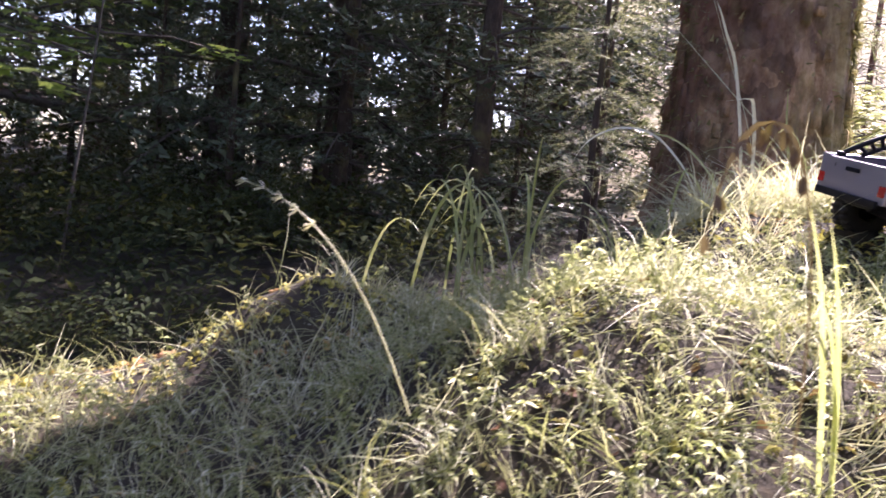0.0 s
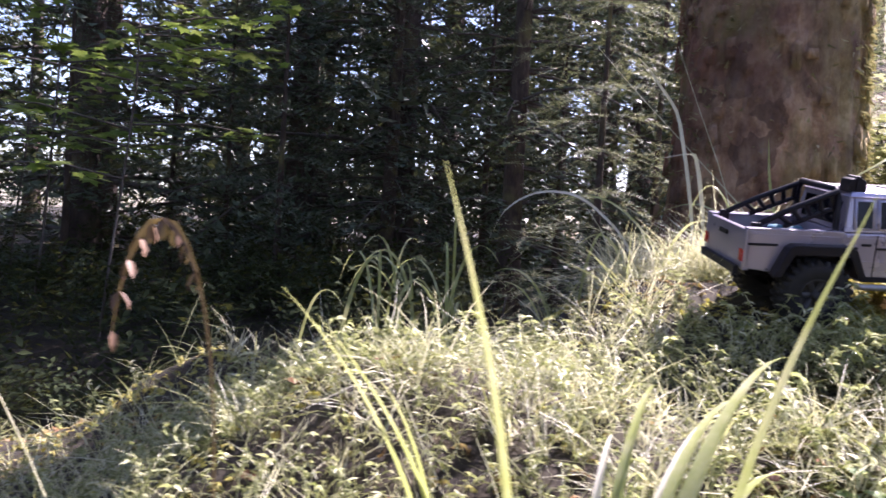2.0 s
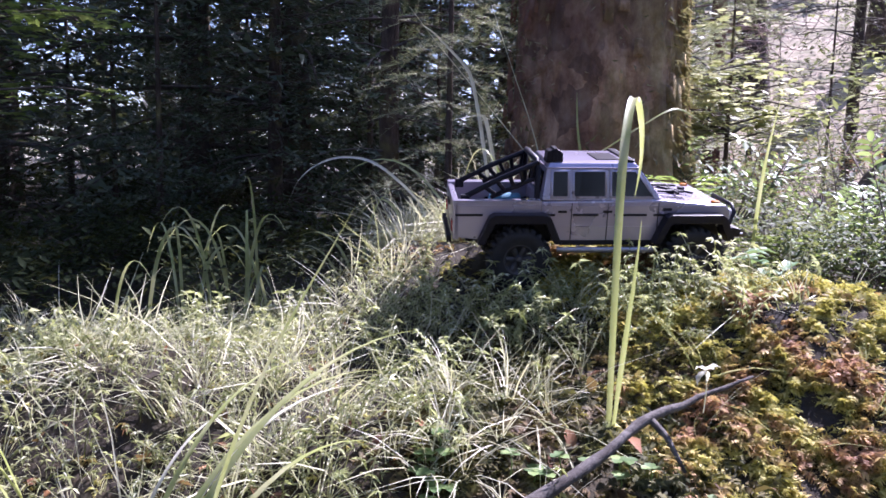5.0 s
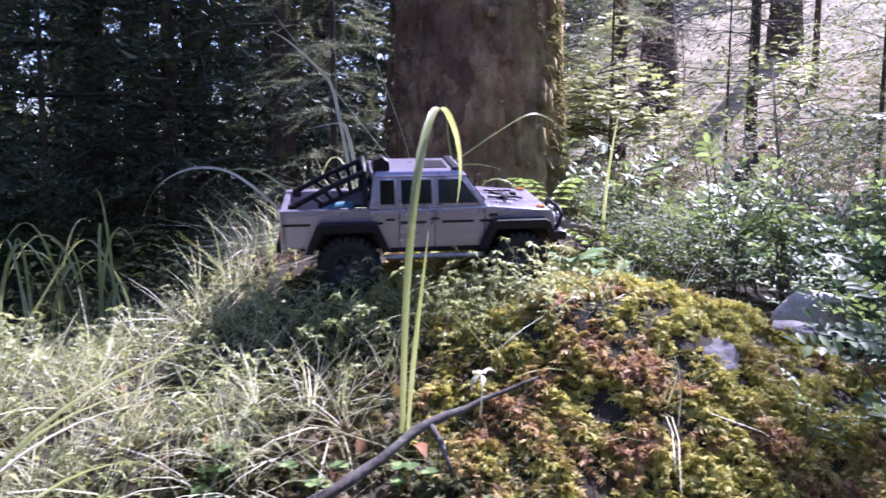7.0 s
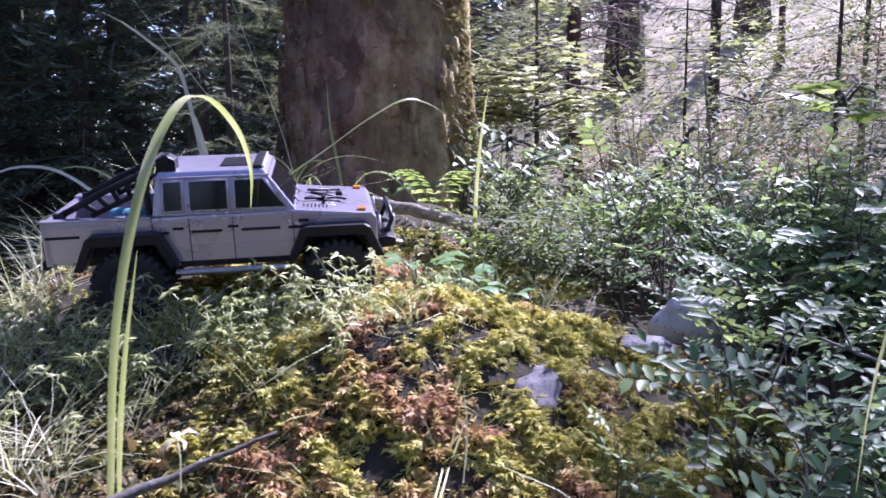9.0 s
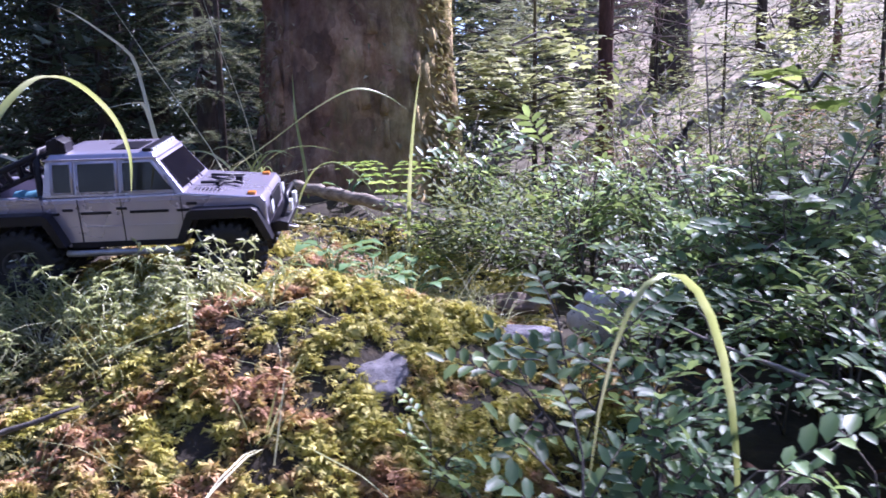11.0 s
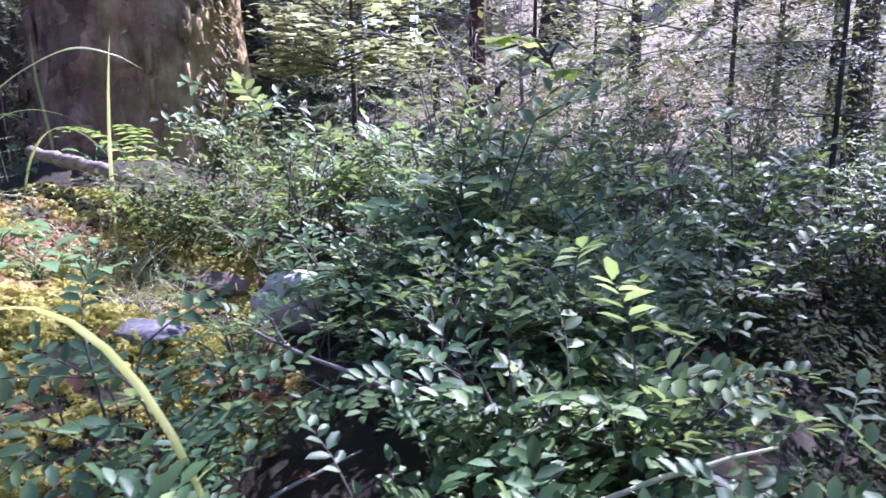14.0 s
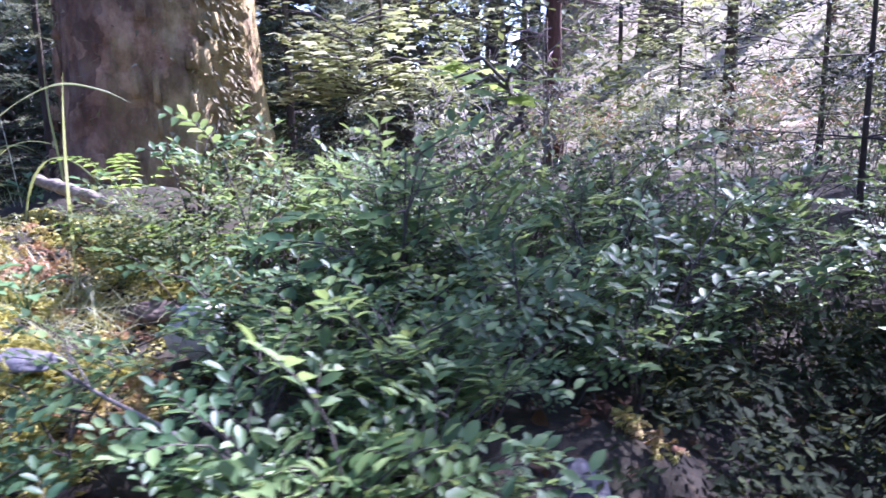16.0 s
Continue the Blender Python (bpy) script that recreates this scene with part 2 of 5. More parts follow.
M_STONE = rough_material("grey granite", [(0.3, (0.06, 0.055, 0.058)), (0.5, (0.15, 0.138, 0.145)), (0.7, (0.27, 0.25, 0.26))], 30, 0.9, 0.9, 0.010,
                         fine=(120, (0.05, 0.05, 0.06), 0.6, 0.7))
M_BROWNSTONE = rough_material("brown stone", [(0.3, (0.05, 0.035, 0.025)), (0.5, (0.14, 0.10, 0.075)), (0.7, (0.26, 0.20, 0.16))], 22, 0.9, 0.8, 0.01)
M_PALESTONE = rough_material("pale granite", [(0.3, (0.28, 0.27, 0.28)), (0.5, (0.45, 0.44, 0.45)), (0.7, (0.60, 0.59, 0.60))], 14, 0.85, 0.6, 0.008, fine=(120, (0.14, 0.13, 0.14), 0.6, 0.7))
M_STICKWOOD = rough_material("half-bleached wood", [(0.3, (0.08, 0.06, 0.045)), (0.5, (0.22, 0.18, 0.14)), (0.7, (0.42, 0.36, 0.29))], 12, 0.9, 0.8, 0.006, (2, 8, 8))
M_WOOD = rough_material("weathered wood", [(0.3, (0.10, 0.08, 0.065)), (0.5, (0.22, 0.19, 0.16)), (0.7, (0.36, 0.32, 0.28))], 10, 0.9, 0.6, 0.004, (1, 8, 8))
M_STICK = rough_material("dark stick bark", [(0.3, (0.03, 0.025, 0.02)), (0.5, (0.07, 0.06, 0.052)), (0.7, (0.17, 0.155, 0.135))], 28, 0.95, 0.9, 0.006)
M_DEADLEAF = leaf_material("dead leaves", (0.04, 0.02, 0.012), (0.10, 0.045, 0.025), (0.30, 0.15, 0.075), 0.20, 0.75, spec=0.2)


# ---- helpers for building ----
def ground_z(x, y):
    """Height of the forest floor with its mossy mound."""
    x, y = np.asarray(x, float), np.asarray(y, float)

    def hill(a, b, sx, sy):
        return np.exp(-((x - a) / sx) ** 2 - ((y - b) / sy) ** 2)
    z = 0.116 + 0.128 * np.tanh(x) + 0.122 * np.tanh((y - 1) / 2)
    z = z + 0.305 * hill(1.0, 1.6, 0.55, 0.45) + 0.017 * hill(0.7, 1.2, 0.45, 0.35) + 0.160 * hill(1.5, 1.3, 0.3, 0.25)
    z = z + 0.245 * hill(0.35, 1.0, 0.4, 0.35) + 0.10 * hill(2.2, 1.6, 0.6, 0.6) + 0.316 * hill(1.1, 2.5, 0.6, 0.5)
    z = z + 0.027 * hill(2.6, 3.4, 1.6, 1.2) + 0.119 * hill(1.05, 0.95, 0.3, 0.2)
    z = z + 0.15 * hill(-0.15, 1.55, 0.26, 0.20) - 0.035 * hill(1.12, 1.5, 0.3, 0.14)
    z = z + 0.085 * hill(0.66, 1.68, 0.20, 0.18) + 0.095 * hill(-0.19, 1.39, 0.20, 0.15) - 0.16 * hill(-0.85, 1.95, 0.5, 0.38)
    z = z + 0.07 * hill(-0.55, 1.2, 0.32, 0.28) + 0.03 * hill(1.72, 1.45, 0.12, 0.07)
    z = z + 0.035 * hill(2.61, 1.60, 0.09, 0.10) - 0.17 * hill(3.0, 1.45, 0.36, 0.42) + 0.05 * hill(2.45, 1.3, 0.25, 0.3)
    z = z + 0.010 * np.sin(9 * x + 4 * y) * np.sin(8 * y - 3 * x) + 0.006 * np.sin(23 * x + 2) * np.sin(21 * y + 9 * x)
    far = np.clip((np.hypot(x - 1.2, y - 1.5) - 4) / 6, 0, 1)
    slope = 0.40 * np.clip(y + 0.35 * x - 9.5, 0, 40) * np.clip((x + 1) / 3, 0, 1)
    return z * (1 - far) + far * (0.3 + 0.12 * np.sin(0.5 * x + 1) * np.sin(0.4 * y)) + slope


def mesh_of(name, verts, faces, material, smooth=False):
    """One mesh from arrays of corners and of triangles or quads."""
    me = bpy.data.meshes.new(name)
    verts = np.asarray(verts, np.float32)
    faces = [np.asarray(f, np.int32) for f in (faces if isinstance(faces, list) else [faces]) if len(f)]
    loops = np.concatenate([f.ravel() for f in faces])
    sizes = np.concatenate([np.full(len(f), f.shape[1], np.int32) for f in faces])
    me.vertices.add(len(verts))
    me.vertices.foreach_set("co", verts.ravel())
    me.loops.add(len(loops))
    me.loops.foreach_set("vertex_index", loops)
    me.polygons.add(len(sizes))
    me.polygons.foreach_set("loop_start", np.concatenate([[0], np.cumsum(sizes)[:-1]]).astype(np.int32))
    me.polygons.foreach_set("loop_total", sizes)
    if smooth:
        me.polygons.foreach_set("use_smooth", np.ones(len(sizes), bool))
    me.update(calc_edges=True)
    me.materials.append(material)
    return me


class Soup:
    """Collects corners and faces of many small pieces."""

    def __init__(self):
        self.v, self.t, self.q, self.n = [], [], [], 0

    def add(self, v, tris=(), quads=()):
        v = np.asarray(v, float)
        if len(tris):
            self.t.append(np.asarray(tris) + self.n)
        if len(quads):
            self.q.append(np.asarray(quads) + self.n)
        self.v.append(v)
        self.n += len(v)

    def merge(self, other, m=None, scale=1.0):
        v, t, q = other.arrays()
        if m is not None:
            v = v @ m[:3, :3].T * scale + m[:3, 3]
        self.add(v, t, q)

    def arrays(self):
        return (np.concatenate(self.v), np.concatenate(self.t) if self.t else np.zeros((0, 3), int),
                np.concatenate(self.q) if self.q else np.zeros((0, 4), int))

    def mesh(self, name, material, smooth=False):
        v, t, q = self.arrays()
        return mesh_of(name, v, [t, q], material, smooth)


def frame_of(d, up=(0, 0, 1)):
    """Axes with x along d and z as far up as can be, as columns."""
    d = np.asarray(d, float)
    d = d / np.linalg.norm(d)
    y = np.cross(up, d)
    if np.linalg.norm(y) < 1e-4:
        y = np.cross((1, 0, 0), d)
    y /= np.linalg.norm(y)
    return np.stack([d, y, np.cross(d, y)], 1)


def scatter(template, places, r, tilt=0.25, size=(0.7, 1.3), lean=None):
    """Copies of a template's pieces, each at its place, turned, tilted and scaled, as one soup."""
    v, t, q = template.arrays()
    n = len(places)
    a, b, c = r.uniform(0, 2 * np.pi, n), r.normal(0, tilt, n), r.normal(0, tilt, n)
    s = r.uniform(*size, n)
    ca, sa, z, o = np.cos(a), np.sin(a), np.zeros(n), np.ones(n)
    rz = np.stack([ca, -sa, z, sa, ca, z, z, z, o], 1).reshape(n, 3, 3)
    rx = np.stack([o, z, z, z, np.cos(b), -np.sin(b), z, np.sin(b), np.cos(b)], 1).reshape(n, 3, 3)
    ry = np.stack([np.cos(c), z, np.sin(c), z, o, z, -np.sin(c), z, np.cos(c)], 1).reshape(n, 3, 3)
    m = rx @ ry @ rz * s[:, None, None]
    out = np.einsum("nij,kj->nki", m, v) + np.asarray(places)[:, None, :]
    off = (np.arange(n) * len(v))[:, None, None]
    soup = Soup()
    soup.add(out.reshape(-1, 3), (t[None] + off).reshape(-1, 3), (q[None] + off).reshape(-1, 4))
    return soup


def joined(soups):
    out = Soup()
    for s in soups:
        out.merge(s)
    return out


def tube(points, radii, sides=5):
    """A round stem through points."""
    p = np.asarray(points, float)
    s = Soup()
    rings = []
    for i in range(len(p)):
        d = p[min(i + 1, len(p) - 1)] - p[max(i - 1, 0)]
        f = frame_of(d, (0.01, 0.02, 1) if abs(d[2]) < 0.95 * np.linalg.norm(d) else (1, 0.1, 0))
        a = np.arange(sides) * 2 * np.pi / sides
        rings.append(p[i] + radii[i] * (np.cos(a)[:, None] * f[:, 1] + np.sin(a)[:, None] * f[:, 2]))
    v = np.concatenate(rings + [p[-1:]])
    q = [(i * sides + k, i * sides + (k + 1) % sides, (i + 1) * sides + (k + 1) % sides, (i + 1) * sides + k)
         for i in range(len(p) - 1) for k in range(sides)]
    last = (len(p) - 1) * sides
    s.add(v, [(last + k, last + (k + 1) % sides, len(v) - 1) for k in range(sides)], q)
    return s


def ribbon(points, widths, side=None, fold=0.25):
    """A folded blade through points, a little thicker along its middle rib."""
    p = np.asarray(points, float)
    s, rows = Soup(), []
    for i in range(len(p)):
        d = p[min(i + 1, len(p) - 1)] - p[max(i - 1, 0)]
        d = d / np.linalg.norm(d)
        w = np.cross(d, (0, 0, 1.0)) if side is None else np.asarray(side, float)
        w = w - d * (w @ d)
        w /= max(np.linalg.norm(w), 1e-6)
        u = np.cross(w, d)
        rows += [p[i] - w * widths[i] / 2 + u * widths[i] * fold, p[i], p[i] + w * widths[i] / 2 + u * widths[i] * fold]
    q = []
    for i in range(len(p) - 1):
        k = 3 * i
        q += [(k, k + 1, k + 4, k + 3), (k + 1, k + 2, k + 5, k + 4)]
    s.add(rows, (), q)
    return s


def oval_leaf(length, width, bend=0.15, fine=True):
    """An oval leaf along x, folded at its midrib, drooping to the tip."""
    s = Soup()
    if fine:
        v = [(0, 0, 0), (0.3, 0.42, 0.06), (0.32, 0, -0.02), (0.3, -0.42, 0.06), (0.7, 0.42, 0.02), (0.7, 0, -0.07), (0.7, -0.42, 0.02), (1, 0, -bend)]
        v = [(x * length, y * width * 1.15, z * length) for x, y, z in v]
        s.add(v, [(0, 2, 1), (0, 3, 2), (4, 5, 7), (5, 6, 7)], [(1, 2, 5, 4), (2, 3, 6, 5)])
    else:
        v = [(0, 0, 0), (0.45, 0.5, 0.05), (1, 0, -bend), (0.45, -0.5, 0.05)]
        s.add([(x * length, y * width, z * length) for x, y, z in v], [(0, 2, 1), (0, 3, 2)])
    return s


def at(rot, place):
    m = np.eye(4)
    m[:3, :3], m[:3, 3] = rot, place
    return m


def part(name, data, material, parent, label=""):
    """Links a bmesh, a soup or a mesh as one mesh object under a thing or a part."""
    if isinstance(data, Soup):
        me = data.mesh(name, material)
    elif isinstance(data, bmesh.types.BMesh):
        me = bpy.data.meshes.new(name)
        bmesh.ops.recalc_face_normals(data, faces=data.faces)
        data.to_mesh(me)
        data.free()
        me.materials.append(material)
    else:
        me = data
    ob = new(name, me)
    ob.parent = parent
    if label:
        ob["label"] = label
    return ob


def thing(name, data, material, label, category, group="", kind="", where=(0, 0, 0)):
    ob = part(name, data, material, None) if data is not None else new(name)
    ob.location = where
    return tagged(ob, label, category, group, kind)


# ---- ground ----
def build_ground():
    near = np.concatenate([[-300, -150, -80, -40, -20, -12, -8], np.arange(-5, -1.2, 0.2), np.arange(-1.2, 3.4, 0.03), np.arange(3.4, 7, 0.2), [8, 12, 20, 40, 80, 150, 300]])
    along = np.concatenate([[-300, -150, -80, -40, -20, -12, -8, -5, -3, -2, -1.4, -0.8, -0.4], np.arange(0, 3.2, 0.03), np.arange(3.2, 8, 0.2), [9, 12, 20, 40, 80, 150, 300]])
    gx, gy = np.meshgrid(near, along)
    gz = ground_z(gx, gy)
    lump = np.array([noise.noise(Vector((x * 14, y * 14, 0.3))) for x, y in zip(gx.ravel(), gy.ravel())]).reshape(gx.shape)
    gz = gz + 0.010 * lump * (np.hypot(gx - 1, gy - 1.5) < 4)
    w, h = len(near), len(along)
    k = (np.arange(h - 1)[:, None] * w + np.arange(w - 1)).ravel()
    me = mesh_of("ground", np.stack([gx, gy, gz], 2).reshape(-1, 3), np.stack([k, k + 1, k + w + 1, k + w], 1), M_SOIL, True)
    thing("ground", me, None, "dark brown forest soil rising to a mossy mound", "ground", kind="structure")


build_ground()

# ---- large trees ----
def trunk_soup(height, r0, r1, flare, sides, r, lean=(0, 0), rows=None, rough=0.05, roots=5, plates=0.0):
    """An upright trunk with root flare and uneven bark."""
    zs = rows if rows is not None else np.linspace(0, height, 14)
    ph = r.uniform(0, 6.28, 4)
    v = []
    for z in zs:
        k = z / height
        rad = r0 + (r1 - r0) * k + flare * math.exp(-z / 0.22)
        for j in range(sides):
            a = j * 2 * math.pi / sides
            wob = 1 + rough * math.sin(3 * a + ph[0] + z * 0.7) + rough * 0.7 * math.sin(7 * a + ph[1] - z * 1.3)
            wob += 0.35 * (flare / r0) * math.exp(-z / 0.25) * math.cos(roots * a + ph[2])
            wob += rough * 0.9 * noise.noise(Vector((math.cos(a) * 5, math.sin(a) * 5, z * 2.2 + ph[3])))
            if plates:
                wob += plates * noise.noise(Vector((math.cos(a) * 17, math.sin(a) * 17, z * 4.5))) + 0.6 * plates * noise.noise(Vector((math.cos(a) * 38, math.sin(a) * 38, z * 13)))
            v.append((rad * wob * math.cos(a) + lean[0] * z, rad * wob * math.sin(a) + lean[1] * z, z - 0.08))
    s = Soup()
    s.add(v, (), [(i * sides + j, i * sides + (j + 1) % sides, (i + 1) * sides + (j + 1) % sides, (i + 1) * sides + j)
                  for i in range(len(zs) - 1) for j in range(sides)])
    return s


def frond(r, length, needles, width, needle, flat=0.3):
    """A spruce twig along x with needles all along it."""
    s = Soup()
    k = np.linspace(0.02, 1, needles)
    side = np.where(np.arange(needles) % 2, 1, -1)
    base = np.stack([k * length, 0 * k, -0.12 * length * k ** 2], 1)
    ln = needle * (1 - 0.5 * k) * r.uniform(0.7, 1.2, needles)
    lift = r.normal(flat, 0.35, needles)
    d = np.stack([0.65 + 0 * k, side * np.cos(lift) * 0.8, np.sin(lift)], 1)
    tip = base + d * ln[:, None]
    w = np.stack([np.full(needles, width), 0 * k, r.normal(0, 0.3 * width, needles)], 1)
    v = np.stack([base - w / 2, base + w / 2, tip], 1).reshape(-1, 3)
    s.add(v, np.arange(3 * needles).reshape(-1, 3))
    return s


def spruce(r, height, spread, levels, per_level, twigs, needles, needle, width, start=0.12, dense_top=0.8, droop=0.25, limb_share=1.0, thick=1.0):
    """Crown and limbs of a spruce that stands at the origin: two soups."""
    crown, limbs = Soup(), Soup()
    kinds = [frond(r, 1.0, needles, width, needle) for _ in range(4)]
    for i in range(levels):
        k = start + (1 - start) * (i / levels) ** dense_top
        z = k * height
        reach = spread * (1 - k) ** 0.75 + 0.04
        for j in range(per_level):
            if r.uniform() < 0.12:
                continue
            a = r.uniform(0, 2 * np.pi)
            ln = reach * r.uniform(0.55, 1.15)
            d = np.array([math.cos(a), math.sin(a), 0])
            side = np.array([-d[1], d[0], 0])
            rise = r.uniform(-0.1, 0.2)
            pts = [np.array([0, 0, z]) + d * ln * u + np.array([0, 0, rise * ln * u - droop * ln * u * u]) for u in np.linspace(0, 1, 4)]
            if r.uniform() < limb_share:
                limbs.merge(tube(pts, np.array([0.018, 0.013, 0.008, 0.003]) * (0.4 + ln * 0.8) * min(1, height / 9) ** 1.3 * 0.8 * thick, 3))
            for q in range(twigs):
                u = 0.15 + 0.85 * (q + r.uniform()) / twigs
                p = np.array([0, 0, z]) + d * ln * u + np.array([0, 0, rise * ln * u - droop * ln * u * u])
                g = d * r.uniform(0.3, 0.9) + side * r.choice([-1, 1]) * r.uniform(0.3, 1.0) + np.array([0, 0, r.uniform(-0.45, 0.15)])
                crown.merge(kinds[r.integers(4)], at(frame_of(g), p), (0.12 + 0.28 * ln * (1 - 0.5 * u)) * r.uniform(0.7, 1.25))
    return crown, limbs


def build_great_trunk():
    r = np.random.default_rng(3)
    rows = np.concatenate([np.arange(0, 2.4, 0.025), np.linspace(2.4, 9, 12)])
    tree = thing("old_tree", None, None, "huge old spruce trunk with brown mossy bark on the mound", "tree", where=(1.094, 2.842, float(ground_z(1.094, 2.842))))
    s = trunk_soup(9, 0.306, 0.19, 0.10, 120, r, rows=rows, rough=0.035, roots=6, plates=0.03)
    part("trunk", s.mesh("trunk", M_OLDBARK, True), None, tree)
    # flakes of bark and pale moss strips
    fl = Soup()
    for _ in range(260):
        a, z = r.uniform(0, 2 * math.pi), r.uniform(0.05, 2.2)
        rad = 0.306 - 0.013 * z + 0.10 * math.exp(-z / 0.22) + 0.006
        w, h = r.uniform(0.015, 0.05), r.uniform(0.03, 0.11)
        t, n = np.array([-math.sin(a), math.cos(a), 0]), np.array([math.cos(a), math.sin(a), 0])
        c = n * rad + np.array([0, 0, z])
        up = np.array([0, 0, 1.0])
        v = [c - t * w / 2 - up * h / 2 - n * 0.01, c + t * w / 2 - up * h / 2 - n * 0.01, c + t * w * 0.4 + up * h / 2, c - t * w * 0.4 + up * h / 2,
             c - t * w * 0.35 - up * h * 0.4 + n * 0.012, c + t * w * 0.35 - up * h * 0.4 + n * 0.012, c + t * w * 0.3 + up * h * 0.38 + n * 0.008, c - t * w * 0.3 + up * h * 0.38 + n * 0.008]
        fl.add(v, (), [(4, 5, 6, 7), (0, 1, 5, 4), (1, 2, 6, 5), (2, 3, 7, 6), (3, 0, 4, 7)])
    ob = part("loose_bark", fl, M_OLDBARK, tree)
    tagged(ob, "flaking bark plates", kind="stuff")
    moss = Soup()
    for _ in range(5200):
        a = r.normal(0.15, 0.45) if r.uniform() < 0.6 else r.normal(3.5, 0.7)
        z = r.uniform(0.0, 2.2)
        rad = 0.306 - 0.013 * z + 0.10 * math.exp(-z / 0.22) + 0.004
        n = np.array([math.cos(a), math.sin(a), 0])
        c = n * rad + np.array([0, 0, z])
        d = n * r.uniform(0.3, 1) + np.array([r.normal(0, 0.4), r.normal(0, 0.4), r.normal(-0.4, 0.5)])
        d = d / np.linalg.norm(d) * r.uniform(0.012, 0.035)
        w = np.cross(d, (0.3, 0.2, 1)) * 0.25
        moss.add([c - w, c + w, c + d], [(0, 1, 2)])
    for _ in range(1500):
        a, z = r.normal(-0.15, 0.28), r.uniform(0.0, 2.0)
        rad = 0.306 - 0.013 * z + 0.10 * math.exp(-z / 0.22)
        n = np.array([math.cos(a), math.sin(a), 0])
        c = n * rad + np.array([0, 0, z])
        d = n * r.uniform(0.4, 1) + np.array([0, r.normal(0, 0.3), r.normal(-0.9, 0.5)])
        d = d / np.linalg.norm(d) * r.uniform(0.014, 0.038)
        w = np.cross(d, n + (0.1, 0.2, 0.3)) * 0.35
        moss.add([c - w, c + w, c + d * 0.6 + w * 0.7, c + d], [(0, 1, 2), (0, 2, 3)])
    ob = part("trunk_moss", moss, M_TRUNKMOSS, tree)
    tagged(ob, "pale yellowish moss on the bark", kind="stuff")
    crown, limbs = spruce(r, 5.0, 2.2, 10, 5, 12, 16, 0.16, 0.05, start=0.15)
    part("crown", crown, M_NEEDLE, tree).location = (0, 0, 5.5)
    ob = tagged(part("branch_work", limbs, M_TWIG, tree), kind="stuff")
    ob.location = (0, 0, 5.5)


M_TRUNKMOSS = leaf_material("bark moss", (0.12, 0.10, 0.045), (0.25, 0.21, 0.10), (0.46, 0.40, 0.24), 0.25, 0.8)
build_great_trunk()


def spruce_tree(name, label, seed, height, spread, trunk_r, levels, per_level, twigs, needles, needle, width, start, material=None, red=False, droop=0.25, limb_share=1.0):
    r = np.random.default_rng(seed)
    tree = thing(name, None, None, label, "tree", "spruces round the mound")
    part("trunk", trunk_soup(height, trunk_r, trunk_r * 0.15, trunk_r * 0.3, 10, r, rows=np.linspace(0, height, 9)).mesh("trunk", M_REDBARK if red else M_BARK, True), None, tree)
    crown, limbs = spruce(r, height, spread, levels, per_level, twigs, needles, needle, width, start, 0.8, droop, limb_share, 1.3 if name == "slim_spruce" else 1.0)
    part("crown", crown, material or M_NEEDLE, tree)
    tagged(part("branch_work", limbs, M_PALETWIG if name == "thin_spruce" else M_TWIG, tree), kind="stuff")
    return tree


def plant_at(ob, x, y, turn, scale=1.0):
    ob.matrix_basis = pose(x, y, float(ground_z(x, y)), 0, 0, turn) @ Matrix.Diagonal((scale, scale, scale, 1))


def copy_at(ob, x, y, turn, scale):
    c = copy_thing(ob, Matrix.Identity(4))
    plant_at(c, x, y, turn, scale)
    return c


